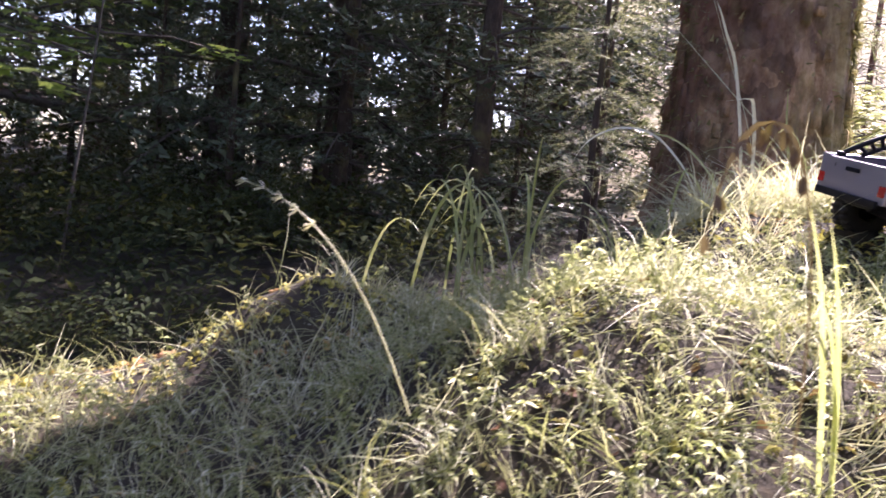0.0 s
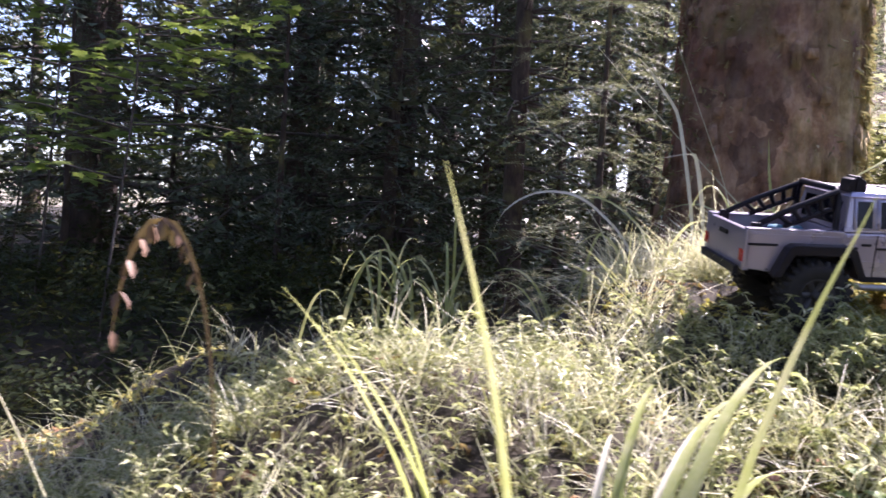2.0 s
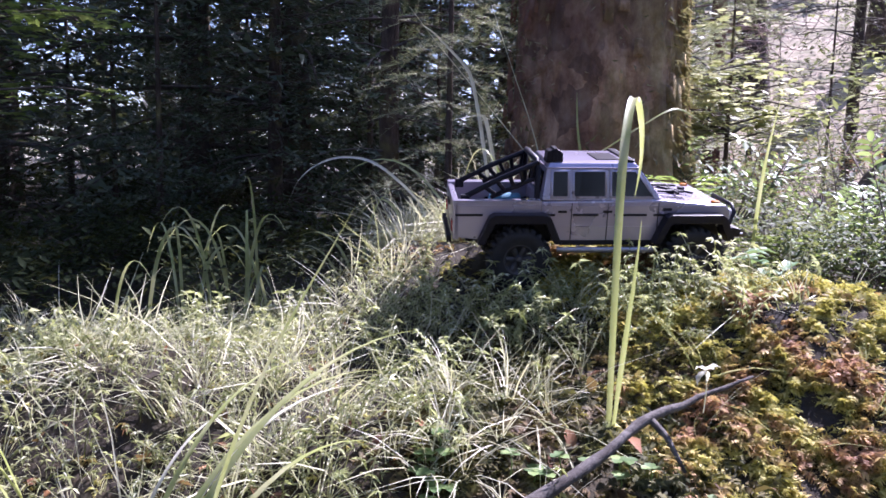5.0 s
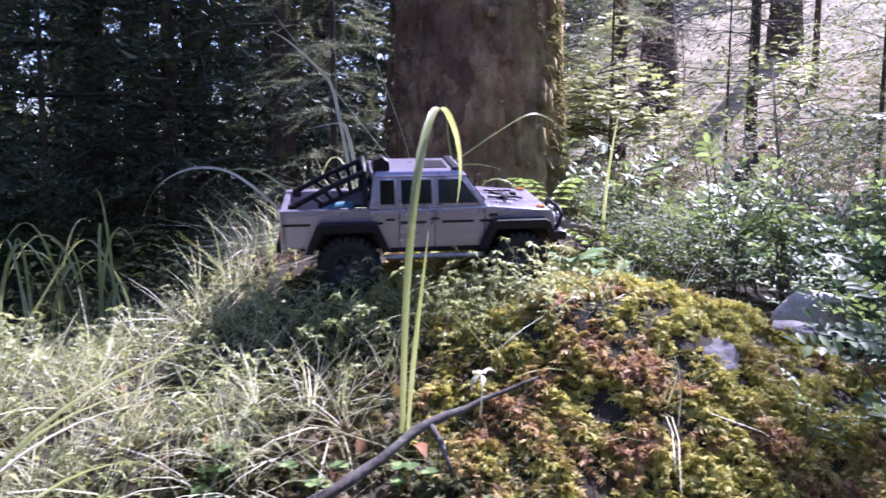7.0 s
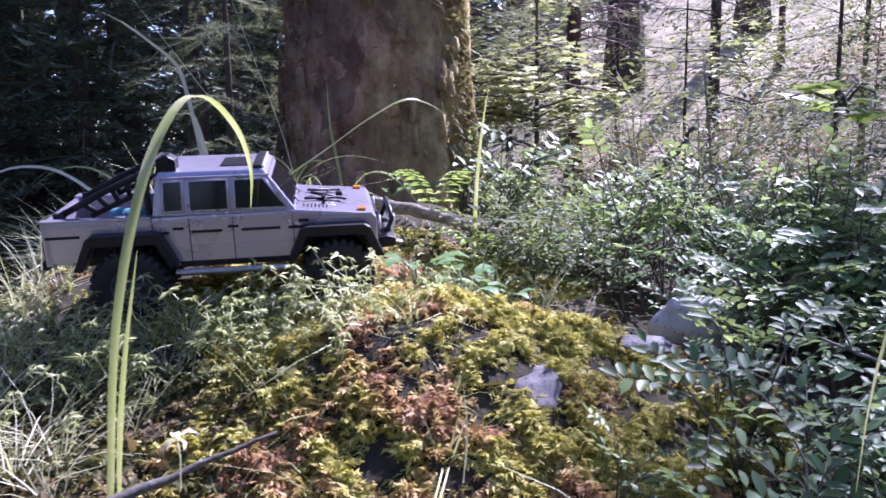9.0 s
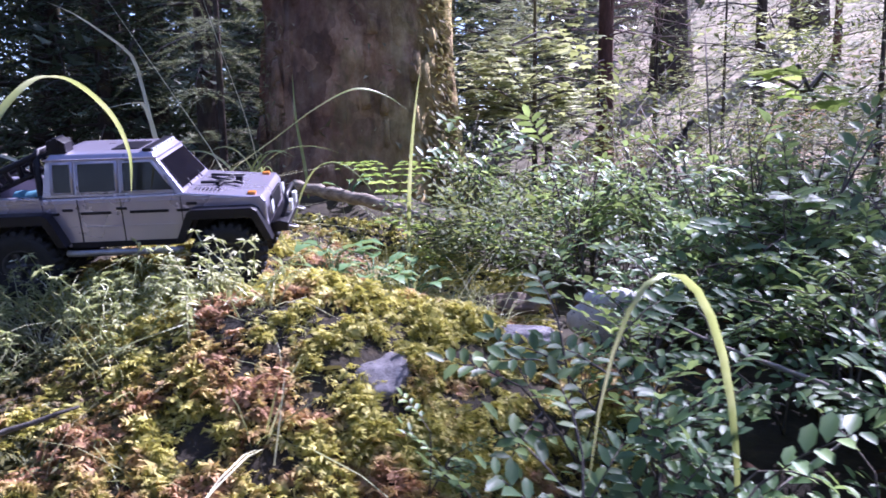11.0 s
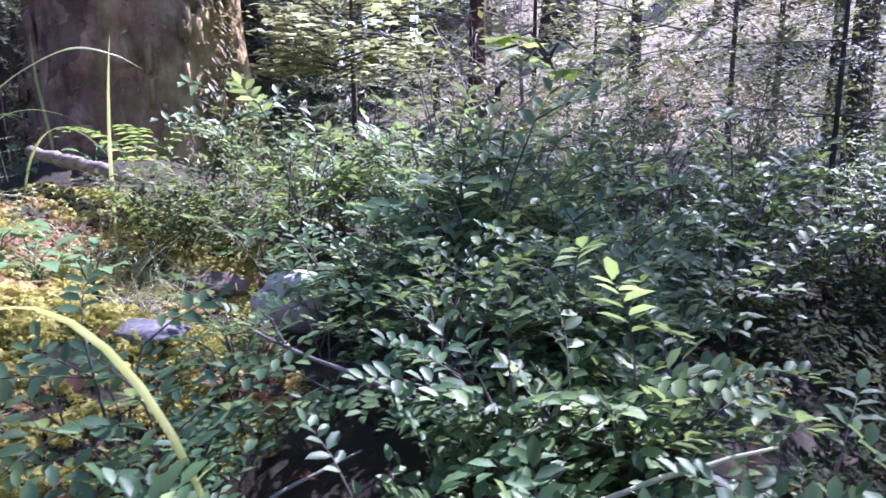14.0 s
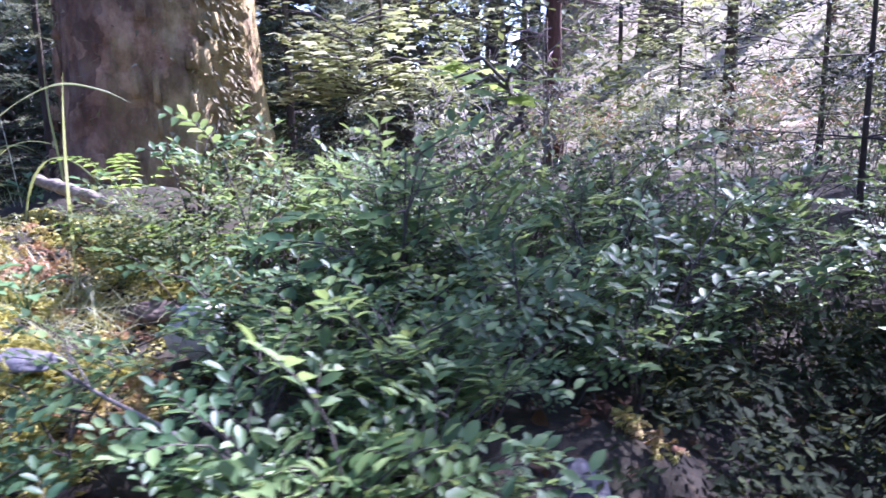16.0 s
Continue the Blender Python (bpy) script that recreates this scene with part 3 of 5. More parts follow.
def build_forest():
    r = np.random.default_rng(11)
    big = [spruce_tree("spruce", "tall dark spruce with low drooping branches", 20 + i, 8.5, 1.9, 0.12, 30, 7, 10, 10, 0.24, 0.10, 0.02) for i in range(2)]
    far = [spruce_tree("far_spruce", "dense dark spruce at the edge of the wood", 25 + i, 9.0, 2.3, 0.14, 18, 7, 6, 6, 0.38, 0.22, 0.0, limb_share=0.15) for i in range(2)]
    small = [spruce_tree("young_spruce", "slender young spruce with drooping twigs", 30 + i, 3.2, 0.85, 0.03, 19, 6, 8, 10, 0.21, 0.08, 0.02) for i in range(2)]
    sparse = [spruce_tree("thin_spruce", "thin half-dead spruce with sparse horizontal twigs", 40 + i, 5.0, 1.5, 0.04, 18, 4, 6, 12, 0.16, 0.04, 0.06, red=(i == 1), droop=0.12) for i in range(2)]
    pale = [spruce_tree("thin_spruce", "thin spruce, sunlight put into its sparse pale needles", 45 + i, 5.0, 1.5, 0.04, 20, 4, 8, 14, 0.17, 0.03, 0.05, M_LITNEEDLE, red=(i == 0), droop=0.15, limb_share=0.5) for i in range(2)]
    first = {}

    def put(kind, x, y, scale=1.0):
        src = {"b": big, "s": small, "t": sparse, "p": pale, "f": far}[kind]
        ob = src[r.integers(len(src))]
        a = r.uniform(0, 360)
        if ob not in first:
            first[ob] = True
            plant_at(ob, x, y, a, scale)
        else:
            copy_at(ob, x, y, a, scale)
    # dark wall of spruces behind the valley
    for x, y, s in ((-1.8, 5.0, 1.0), (-0.75, 4.1, 0.42), (0.35, 6.3, 0.9), (0.05, 3.75, 0.5), (-1.0, 5.0, 0.9), (-3.2, 4.4, 1.0), (-0.6, 6.6, 1.1), (-2.6, 7.0, 1.1), (-4.6, 6.2, 1.1), (-5.5, 3.6, 1.0), (0.6, 7.4, 1.0),
                    (-7.5, 5.0, 1.2)):
        put("b", x, y, s)
    for x, y, s in ((-4.0, 8.5, 1.1), (-1.6, 8.3, 1.1), (-6.3, 8.0, 1.1), (-9, 7, 1.2), (-9, 11, 1.3), (-6, 11, 1.2), (-2.4, 11, 1.2), (-0.6, 10.5, 1.1), (-11, 4, 1.2), (-12, 9, 1.3), (-4.4, 13.5, 1.3), (-7.5, 13, 1.3), (0.6, 13.5, 1.3), (-1.8, 14, 1.3), (1.6, 16, 1.4), (-13, 5.5, 1.3)):
        put("f", x, y, s)
    for x, y, s in ((-1.25, 3.7, 0.75), (-0.2, 4.2, 0.8), (-2.5, 3.5, 0.8), (0.25, 4.0, 0.6), (-3.9, 3.1, 0.9), (-1.9, 6.0, 1.0), (0.75, 4.6, 0.9), (-1.9, 4.2, 0.7), (-3.2, 5.4, 0.9), (-0.3, 5.4, 0.9),
                    (-4.6, 4.6, 0.9), (-5.6, 2.3, 0.9), (-2.3, 5.8, 0.8), (0.6, 5.9, 0.9), (-1.2, 5.2, 0.8)):
        put("s", x, y, s)
    # thin trees towards the clearing
    for x, y, s in ((5.2, 6.9, 1.1), (7.5, 11, 1.4)):
        put("t", x, y, s)
    for x, y, s in ((4.6, 5.4, 0.9), (6.4, 8.4, 1.2), (5.4, 11.5, 1.3), (1.5, 10.0, 1.1)):
        put("p", x, y, s)
    for x, y, s in ((6.6, 3.2, 0.9), (7.6, 6.0, 1.0), (8.5, 8.5, 1.1)):
        put("s", x, y, s)
    # tall reddish spruces, bare below, with unseen crowns added to shade the valley
    for x, y, k, rad in ((2.09, 6.96, 81, 0.075), (3.77, 8.78, 83, 0.065)):
        tall = spruce_tree("tall_spruce", "tall spruce with bare reddish lower trunk and dead twigs", k, 9.5, 1.8, rad, 20, 7, 10, 10, 0.24, 0.11, 0.40, red=(k != 83))
        plant_at(tall, x, y, 50 * k)
        q = np.random.default_rng(k)
        dead = Soup()
        for i in range(60 if k == 81 else 46):
            a, z, ln = q.uniform(0, 6.28), q.uniform(0.5, 3.2), q.uniform(0.3, 0.95) * (1.7 if k == 83 else 1)
            d = np.array([math.cos(a), math.sin(a), q.uniform(-0.2, 0.25)])
            o = np.array([0, 0, z])
            e = o + d * ln - (0, 0, 0.12 * ln)
            dead.merge(tube([o, o + d * ln * 0.5, e], [0.009, 0.006, 0.0025], 4))
            for j in range(9):
                w = o + (e - o) * q.uniform(0.3, 1.0)
                dead.merge(tube([w, w + ln * 0.35 * np.array([*q.normal(0, 0.6, 2), q.normal(-0.3, 0.4)])], [0.0040, 0.0014], 3))
        tagged(part("dead_twig_work", dead, M_TWIG if k == 83 else M_PINKTWIG, tall, "dry dead twigs"), kind="stuff")
    old = spruce_tree("tall_spruce", "old spruce with a thick pinkish-brown trunk beyond the clearing", 84, 11.0, 2.2, 0.27, 16, 7, 9, 8, 0.3, 0.14, 0.45)
    plant_at(old, 3.25, 12.0, 20)
    copy_at(old, 5.6, 13.5, 140, 0.9)
    for x, y, a, s in ((4.0, 6.2, 70, 0.6), (5.0, 8.0, 160, 0.85), (3.15, 7.4, 250, 0.5), (2.65, 8.3, 20, 0.75)):
        copy_at(pale[1], x, y, a, s)
    # shown from its shadow side: the needle colour carries that shade
    slim = spruce_tree("slim_spruce", "slim dark spruce with layered horizontal twigs among the bilberries", 47, 2.1, 0.80, 0.009, 14, 7, 10, 30, 0.10, 0.036, 0.18, M_SHADENEEDLE, droop=0.10, limb_share=1.0)
    plant_at(slim, 3.2, 2.69, 30)
    # spruces added mostly out of view to cast shade on bilberries, hollow and bushes
    shade = spruce_tree("spruce", "tall spruce added mostly out of view to cast shade", 28, 6.6, 1.5, 0.05, 17, 6, 6, 10, 0.24, 0.10, 0.48)
    plant_at(shade, 4.83, 4.17, 20)
    copy_at(shade, 4.76, 3.71, 200, 0.7)
    copy_at(shade, 4.54, 5.40, 80, 0.95)
    copy_at(shade, 4.765, 6.27, 40, 0.85)
    # trees all round, out of the way of the sun
    # unseen near spruces, added to cut sky light on trunk, bilberries and hollow
    for x, y, s in ((-3.3, -0.4, 0.9), (-2.7, -2.2, 1.0), (-4.3, 1.0, 1.0), (-0.9, -3.0, 0.9), (2.4, -2.6, 0.9), (1.2, -3.5, 0.9), (5.4, 1.0, 0.8)):
        put("f", x, y, s)
    # more unseen spruces on the near side, added to shade and reflect
    for i in range(26):
        a, d = r.uniform(0, 360), r.uniform(5, 10)
        x, y = 1.2 + d * math.cos(radians(a)), -0.5 + d * math.sin(radians(a))
        if y > 1.5 or abs(math.atan2(y, x) - math.atan2(SUN.y, SUN.x)) < 0.35:
            continue
        put("f", x, y, r.uniform(0.8, 1.1))
    for i in range(40):
        a = radians(5 + i * 4.6)
        d = r.uniform(18, 28)
        if 0.35 < a < 1.25 or 1.6 < a < 2.4 and i % 3 == 0:
            continue
        put("f", d * math.cos(a), d * math.sin(a), r.uniform(1.0, 1.5))


build_forest()


def build_near_spruce():
    """Pale young spruce beside the old trunk."""
    for x, y, s, seed in ((0.53, 2.95, 1.0, 50), (1.66, 3.5, 0.8, 51)):
        t = spruce_tree("spruce_sapling", "pale green spruce sapling beside the old trunk", seed, 1.9, 0.5, 0.018, 15, 6, 8, 44, 0.15, 0.014, 0.08, M_LITNEEDLE)
        plant_at(t, x, y, 40, s)


build_near_spruce()

# ---- the toy truck ----
TRUCK = pose(1.10, 1.52, 0.528, 10, -1, 15)
M_PAINT = plain_material("silver metallic paint", (0.36, 0.33, 0.41), 0.27, 0.55, 0.06, 0.3, 9)
M_BLACK = plain_material("black plastic", (0.008, 0.007, 0.012), 0.42, 0, 0.3, spec=0.25)
M_RUBBER = plain_material("tyre rubber", (0.014, 0.013, 0.013), 0.85, 0, 0.4, 0, 90)
M_GLASS = plain_material("tinted window", (0.004, 0.004, 0.007), 0.08, 0, 0.1, 0.0, 20, 0.3)
M_CHROME = plain_material("dull aluminium", (0.35, 0.34, 0.35), 0.45, 0.8, 0.2)
M_RIM = plain_material("dull grey rim", (0.07, 0.068, 0.07), 0.5, 0.5, 0.3)
M_LENS = plain_material("lamp lens", (0.75, 0.77, 0.8), 0.1, 0.2, 0.05, 0.5)
M_AMBER = plain_material("amber lens", (0.6, 0.2, 0.03), 0.2, 0, 0.05, 0.5)
M_RED = plain_material("red lens", (0.4, 0.02, 0.02), 0.2, 0, 0.05, 0.5)
M_TEAL = rough_material("teal cloth", [(0.3, (0.03, 0.10, 0.14)), (0.6, (0.06, 0.2, 0.27)), (0.8, (0.3, 0.45, 0.5))], 60, 0.8, 0.6, 0.003)


def prism(profile, y0, y1, bevel=0.0):
    """A side outline in x and z, stretched from y0 to y1."""
    bm = bmesh.new()
    f = bm.faces.new([bm.verts.new((x, y0, z)) for x, z in profile])
    out = bmesh.ops.extrude_face_region(bm, geom=[f])
    bmesh.ops.translate(bm, vec=(0, y1 - y0, 0), verts=[e for e in out["geom"] if isinstance(e, bmesh.types.BMVert)])
    if bevel:
        bmesh.ops.bevel(bm, geom=bm.edges[:], offset=bevel, segments=2, affect="EDGES", profile=0.6)
    return bm


def block(x0, x1, y0, y1, z0, z1, bevel=0.002):
    return prism([(x0, z0), (x1, z0), (x1, z1), (x0, z1)], y0, y1, bevel)


def loft(rings, bevel=0.0):
    """A closed skin over rings of corners."""
    bm = bmesh.new()
    rows = [[bm.verts.new(p) for p in ring] for ring in rings]
    n = len(rows[0])
    for a, b in zip(rows, rows[1:]):
        for k in range(n):
            bm.faces.new((a[k], a[(k + 1) % n], b[(k + 1) % n], b[k]))
    bm.faces.new(rows[0][::-1])
    bm.faces.new(rows[-1])
    if bevel:
        bmesh.ops.bevel(bm, geom=bm.edges[:], offset=bevel, segments=2, affect="EDGES", profile=0.6)
    return bm


def lathe(profile, sides, axis_y=True):
    """Turned shape round the y axis from (radius, y) pairs."""
    s = Soup()
    v = [(r * math.cos(2 * math.pi * k / sides), y, r * math.sin(2 * math.pi * k / sides)) for r, y in profile for k in range(sides)]
    s.add(v, (), [(i * sides + k, i * sides + (k + 1) % sides, (i + 1) * sides + (k + 1) % sides, (i + 1) * sides + k)
                  for i in range(len(profile) - 1) for k in range(sides)])
    return s


def build_truck():
    truck = thing("toy_truck", None, None, "silver radio-controlled pickup truck with black roll bar standing on the mound", "toy truck")
    truck.matrix_basis = TRUCK
    body = part("body", prism([(-0.107, 0.158), (0.105, 0.161), (0.222, 0.151), (0.229, 0.142), (0.230, 0.10), (0.214, 0.126), (0.124, 0.126), (0.100, 0.080),
                               (-0.078, 0.080), (-0.090, 0.11), (-0.107, 0.128)], -0.092, 0.092, 0.0035), M_PAINT, truck)
    for s in (-1, 1):
        part("bed_side", prism([(-0.260, 0.156), (-0.107, 0.158), (-0.107, 0.128), (-0.188, 0.128), (-0.208, 0.088), (-0.260, 0.094)], s * 0.080, s * 0.092, 0.002), M_PAINT, truck)
        part("bed_rail", block(-0.262, -0.108, s * 0.076 - 0.004, s * 0.092 + 0.002 * s, 0.1565, 0.1605, 0.0012), M_PAINT, truck)
    part("bed_floor", block(-0.25, -0.107, -0.079, 0.079, 0.112, 0.117), M_BLACK, truck)
    gate = part("tailgate", block(-0.2625, -0.2515, -0.092, 0.092, 0.090, 0.157, 0.002), M_PAINT, truck)
    part("handle", block(-0.266, -0.2630, -0.018, 0.018, 0.136, 0.144, 0.001), M_BLACK, gate, "black handle")
    # cab
    def ring(x0, x1, w, z):
        return [(x0, -w, z), (x1, -w, z), (x1, w, z), (x0, w, z)]
    cab = part("cab", loft([ring(-0.106, 0.106, 0.0885, 0.159), ring(-0.098, 0.066, 0.0755, 0.214), ring(-0.092, 0.060, 0.069, 0.222), ring(-0.075, 0.045, 0.055, 0.2245)], 0.002), M_PAINT, truck)

    def on_side(x, v, s, out):
        return (x, s * (0.0885 - 0.013 * v + out), 0.159 + 0.055 * v)
    for s in (-1, 1):
        for xb0, xb1, xt0, xt1 in ((-0.088, -0.062, -0.087, -0.062), (-0.050, 0.004, -0.050, 0.004), (0.016, 0.089, 0.016, 0.058)):
            def outline(grow, out, v0=0.14, v1=0.90):
                g = grow
                return [on_side(xb0 - g, v0 - g * 15, s, out), on_side(xb1 + g, v0 - g * 15, s, out), on_side(xt1 + g, v1 + g * 15, s, out), on_side(xt0 - g, v1 + g * 15, s, out)]
            pane = part("window", loft([outline(0, -0.001), outline(0, 0.0022)], 0.0006), M_GLASS, truck, "dark tinted window")
            rim = Soup()
            a, b, c = outline(0.0035, 0.0008), outline(0.0, 0.0030), outline(0.0035, 0.0030)
            rim.add(a + c + b, (), [(k, (k + 1) % 4, 4 + (k + 1) % 4, 4 + k) for k in range(4)] + [(4 + k, 4 + (k + 1) % 4, 8 + (k + 1) % 4, 8 + k) for k in range(4)])
            part("window_seal", rim, M_BLACK if xb0 > 9 else M_PAINT, pane)

    def on_front(y, v, out):
        return (0.106 - 0.040 * v + out, y * (0.0885 - 0.013 * v), 0.159 + 0.055 * v + out * 0.6)
    part("windscreen", loft([[on_front(-0.88, 0.12, o), on_front(0.88, 0.12, o), on_front(0.88, 0.9, o), on_front(-0.88, 0.9, o)] for o in (-0.001, 0.002)], 0.0006), M_GLASS, truck, "dark windscreen")
    part("rear_window", loft([[(-0.1065 + 0.008 * v - o, y * 0.06, 0.159 + 0.055 * v) for y, v in ((-1, 0.15), (1, 0.15), (1, 0.85), (-1, 0.85))] for o in (-0.001, 0.0025)], 0.0006), M_GLASS, truck, "dark rear window")
    part("gutter", loft([[(-0.100, s * 0.0785, z) for s in (-1, 1)] + [(0.068, s * 0.0785, z) for s in (1, -1)] for z in (0.2135, 0.2155)]), M_PAINT, cab)
    part("roof_panel", block(-0.006, 0.036, -0.052, 0.020, 0.2235, 0.2262, 0.001), M_BLACK, truck, "black sunroof panel")
    bar = part("light_bar", block(0.044, 0.058, -0.066, 0.066, 0.2195, 0.2275, 0.002), M_BLACK, truck, "black lamp bar on the roof edge")
    for k in range(6):
        part("lamp", block(0.0570, 0.0605, -0.062 + k * 0.0213, -0.062 + k * 0.0213 + 0.017, 0.2205, 0.2265, 0.001), M_LENS, bar)
    siren = part("roof_box", prism([(-0.098, 0.221), (-0.068, 0.222), (-0.069, 0.239), (-0.079, 0.246), (-0.096, 0.242)], -0.066, -0.036, 0.002), M_BLACK, truck, "small black box on the roof")
    part("strap", block(-0.086, -0.079, -0.0680, -0.0340, 0.2225, 0.2470, 0.0008), M_BLACK, siren)
    # side mouldings, creases, door gaps, handles
    for s in (-1, 1):
        for x0, x1 in ((-0.258, -0.210), (-0.180, -0.083), (-0.052, -0.006), (0.022, 0.080), (0.092, 0.205)):
            part("side_strip", block(x0, x1, s * 0.0925 - 0.0012, s * 0.0925 + 0.0016, 0.1320, 0.1362, 0.0008), M_BLACK, truck)
        for x in (-0.070, 0.010):
            part("door_handle", block(x - 0.008, x + 0.008, s * 0.0925 - 0.0012, s * 0.0925 + 0.003, 0.1378, 0.1420, 0.001), M_BLACK, truck)
        for x in (-0.054, 0.010, 0.100):
            part("door_gap", block(x - 0.0006, x + 0.0006, s * 0.0922 - 0.001, s * 0.0922 + 0.0008, 0.086, 0.156, 0), M_BLACK, truck)
        part("crease", block(-0.255, 0.222, s * 0.0921 - 0.001, s * 0.0921 + 0.0016, 0.1498, 0.1516, 0.0006), M_PAINT, truck)
        part("crease", block(-0.074, 0.096, s * 0.0921 - 0.001, s * 0.0921 + 0.0014, 0.1120, 0.1136, 0.0005), M_PAINT, truck)
        part("slider", tube([(-0.078, s * 0.097, 0.073), (-0.07, s * 0.099, 0.0725), (0.09, s * 0.099, 0.0725), (0.098, s * 0.097, 0.073)], [0.0052] * 4, 10), M_CHROME, truck, "silver side step tube")
        part("sill", block(-0.072, 0.094, s * 0.0905 - 0.003, s * 0.0905 + 0.003, 0.0795, 0.0885, 0.001), M_BLACK, truck)
        part("vent", block(0.108, 0.124, s * 0.0925 - 0.001, s * 0.0925 + 0.0016, 0.1415, 0.1465, 0.0008), M_BLACK, truck)
        part("turn_lamp", block(0.200, 0.213, s * 0.078 - 0.006, s * 0.078 + 0.006, 0.151, 0.157, 0.002), M_AMBER, truck, "amber turn lamp")
        part("tail_lamp", block(-0.2645, -0.2615, s * 0.082 - 0.008, s * 0.082 + 0.008, 0.104, 0.124, 0.001), M_RED, truck, "red tail lamp")
        ringed = part("headlamp", lathe([(0.0001, -0.233), (0.012, -0.2345), (0.0125, -0.236), (0.010, -0.2365), (0.0001, -0.238)], 20), M_LENS, truck, "round headlamp")
        ringed.matrix_basis = pose(0, s * 0.066, 0.128, 0, 0, 90)
    # flares with wheels
    def flare(cx, s):
        out = [(cx - 0.075, 0.086), (cx - 0.054, 0.1335), (cx - 0.046, 0.1385), (cx + 0.044, 0.1385), (cx + 0.052, 0.1335), (cx + 0.073, 0.086)]
        inn = [(cx + 0.060, 0.086), (cx + 0.043, 0.1225), (cx - 0.045, 0.1225), (cx - 0.062, 0.086)]
        return prism(out + inn, s * 0.086, s * 0.114, 0.0015)
    tyre_shape = [(0.026, -0.019), (0.036, -0.0235), (0.047, -0.0235), (0.0525, -0.020), (0.0535, 0.0), (0.0525, 0.020), (0.047, 0.0235), (0.036, 0.0235), (0.026, 0.019)]
    tyre, tread = lathe(tyre_shape, 40), Soup()
    for k in range(26):
        a = 2 * math.pi * k / 26
        for sy in (-1, 1):
            b = a + (0.06 if sy > 0 else -0.06)
            d, t = np.array([math.cos(b), 0, math.sin(b)]), np.array([-math.sin(b), 0, math.cos(b)])
            y = np.array([0, 1.0, 0])
            lo = [d * 0.051 + t * u * 0.0042 + y * (sy * 0.012 + w * 0.0095) for u, w in ((-1, -1), (1, -1), (1, 1), (-1, 1))]
            hi = [d * 0.0575 + t * u * 0.0032 + y * (sy * 0.012 + w * 0.0085) for u, w in ((-1, -1), (1, -1), (1, 1), (-1, 1))]
            tread.add(lo + hi, (), [(4, 5, 6, 7), (0, 1, 5, 4), (1, 2, 6, 5), (2, 3, 7, 6), (3, 0, 4, 7)])
    tyre_mesh = tyre.mesh("wheel", M_RUBBER)
    rim = lathe([(0.0285, -0.020), (0.0265, -0.0205), (0.0245, -0.016), (0.0215, -0.010), (0.004, -0.008), (0.0001, -0.008)], 32)
    for k in range(6):
        a = 2 * math.pi * k / 6
        d, t = np.array([math.cos(a), 0, math.sin(a)]), np.array([-math.sin(a), 0, math.cos(a)])
        y = np.array([0, 1.0, 0])
        v = [d * r + t * w + y * h for r, w0, h in ((0.005, 0.0036, -0.0135), (0.0235, 0.0048, -0.0175)) for w in (-w0, w0)] + \
            [d * r + t * w + y * -0.008 for r, w0 in ((0.005, 0.0046), (0.0235, 0.006)) for w in (-w0, w0)]
        rim.add(v, (), [(0, 1, 3, 2), (0, 2, 6, 4), (1, 5, 7, 3)])
    rim.merge(lathe([(0.0075, -0.009), (0.0075, -0.018), (0.004, -0.020), (0.0001, -0.020)], 16))
    rim_mesh = rim.mesh("rim", M_RIM)
    tread_mesh = tread.mesh("tread", M_RUBBER)
    for cx in (-0.145, 0.165):
        for s in (-1, 1):
            part("fender_flare", flare(cx, s), M_BLACK, truck, "black angular wheel-arch flare")
            wheel = part("wheel", tyre_mesh, None, truck, "knobbly black off-road tyre")
            wheel.matrix_basis = pose(cx, s * 0.090, 0.0565, 0, 0, 0 if s < 0 else 180)
            part("rim", rim_mesh, None, wheel, "dull grey six-spoke rim")
            tagged(part("tread", tread_mesh, None, wheel), kind="stuff")
        # black block added inside the arches to keep light out
        part("arch_light_block", prism([(cx - 0.066, 0.084), (cx - 0.050, 0.127), (cx + 0.048, 0.127), (cx + 0.064, 0.084)], -0.062, 0.062, 0.001), M_BLACK, truck)
        part("axle", tube([(cx, -0.075, 0.0565), (cx, -0.02, 0.058), (cx, 0.02, 0.058), (cx, 0.075, 0.0565)], [0.007, 0.010, 0.012, 0.007], 8), M_BLACK, truck)
    part("chassis", block(-0.235, 0.215, -0.035, 0.035, 0.070, 0.094, 0.003), M_BLACK, truck)
    # bumpers, winch, grille
    part("grille", block(0.2285, 0.2325, -0.050, 0.050, 0.112, 0.142, 0.001), M_BLACK, truck)
    bumper = part("front_bumper", prism([(0.232, 0.088), (0.258, 0.090), (0.260, 0.104), (0.246, 0.108), (0.232, 0.106)], -0.080, 0.080, 0.002), M_BLACK, truck)
    part("guard_tube", tube([(0.246, -0.055, 0.105), (0.256, -0.052, 0.130), (0.254, -0.040, 0.141), (0.254, 0.040, 0.141), (0.256, 0.052, 0.130), (0.246, 0.055, 0.105)], [0.004] * 6, 8), M_BLACK, bumper)
    for s in (-1, 1):
        part("spot_lamp", block(0.2545, 0.2625, s * 0.030 - 0.011, s * 0.030 + 0.011, 0.112, 0.130, 0.002), M_LENS, bumper)
        part("shackle", tube([(0.258, s * 0.06 - 0.006, 0.095), (0.268, s * 0.06 - 0.006, 0.092), (0.271, s * 0.06, 0.091), (0.268, s * 0.06 + 0.006, 0.092), (0.258, s * 0.06 + 0.006, 0.095)], [0.002] * 5, 6), M_CHROME, bumper)
    part("rear_bumper", block(-0.272, -0.2635, -0.082, 0.082, 0.082, 0.096, 0.002), M_BLACK, truck)
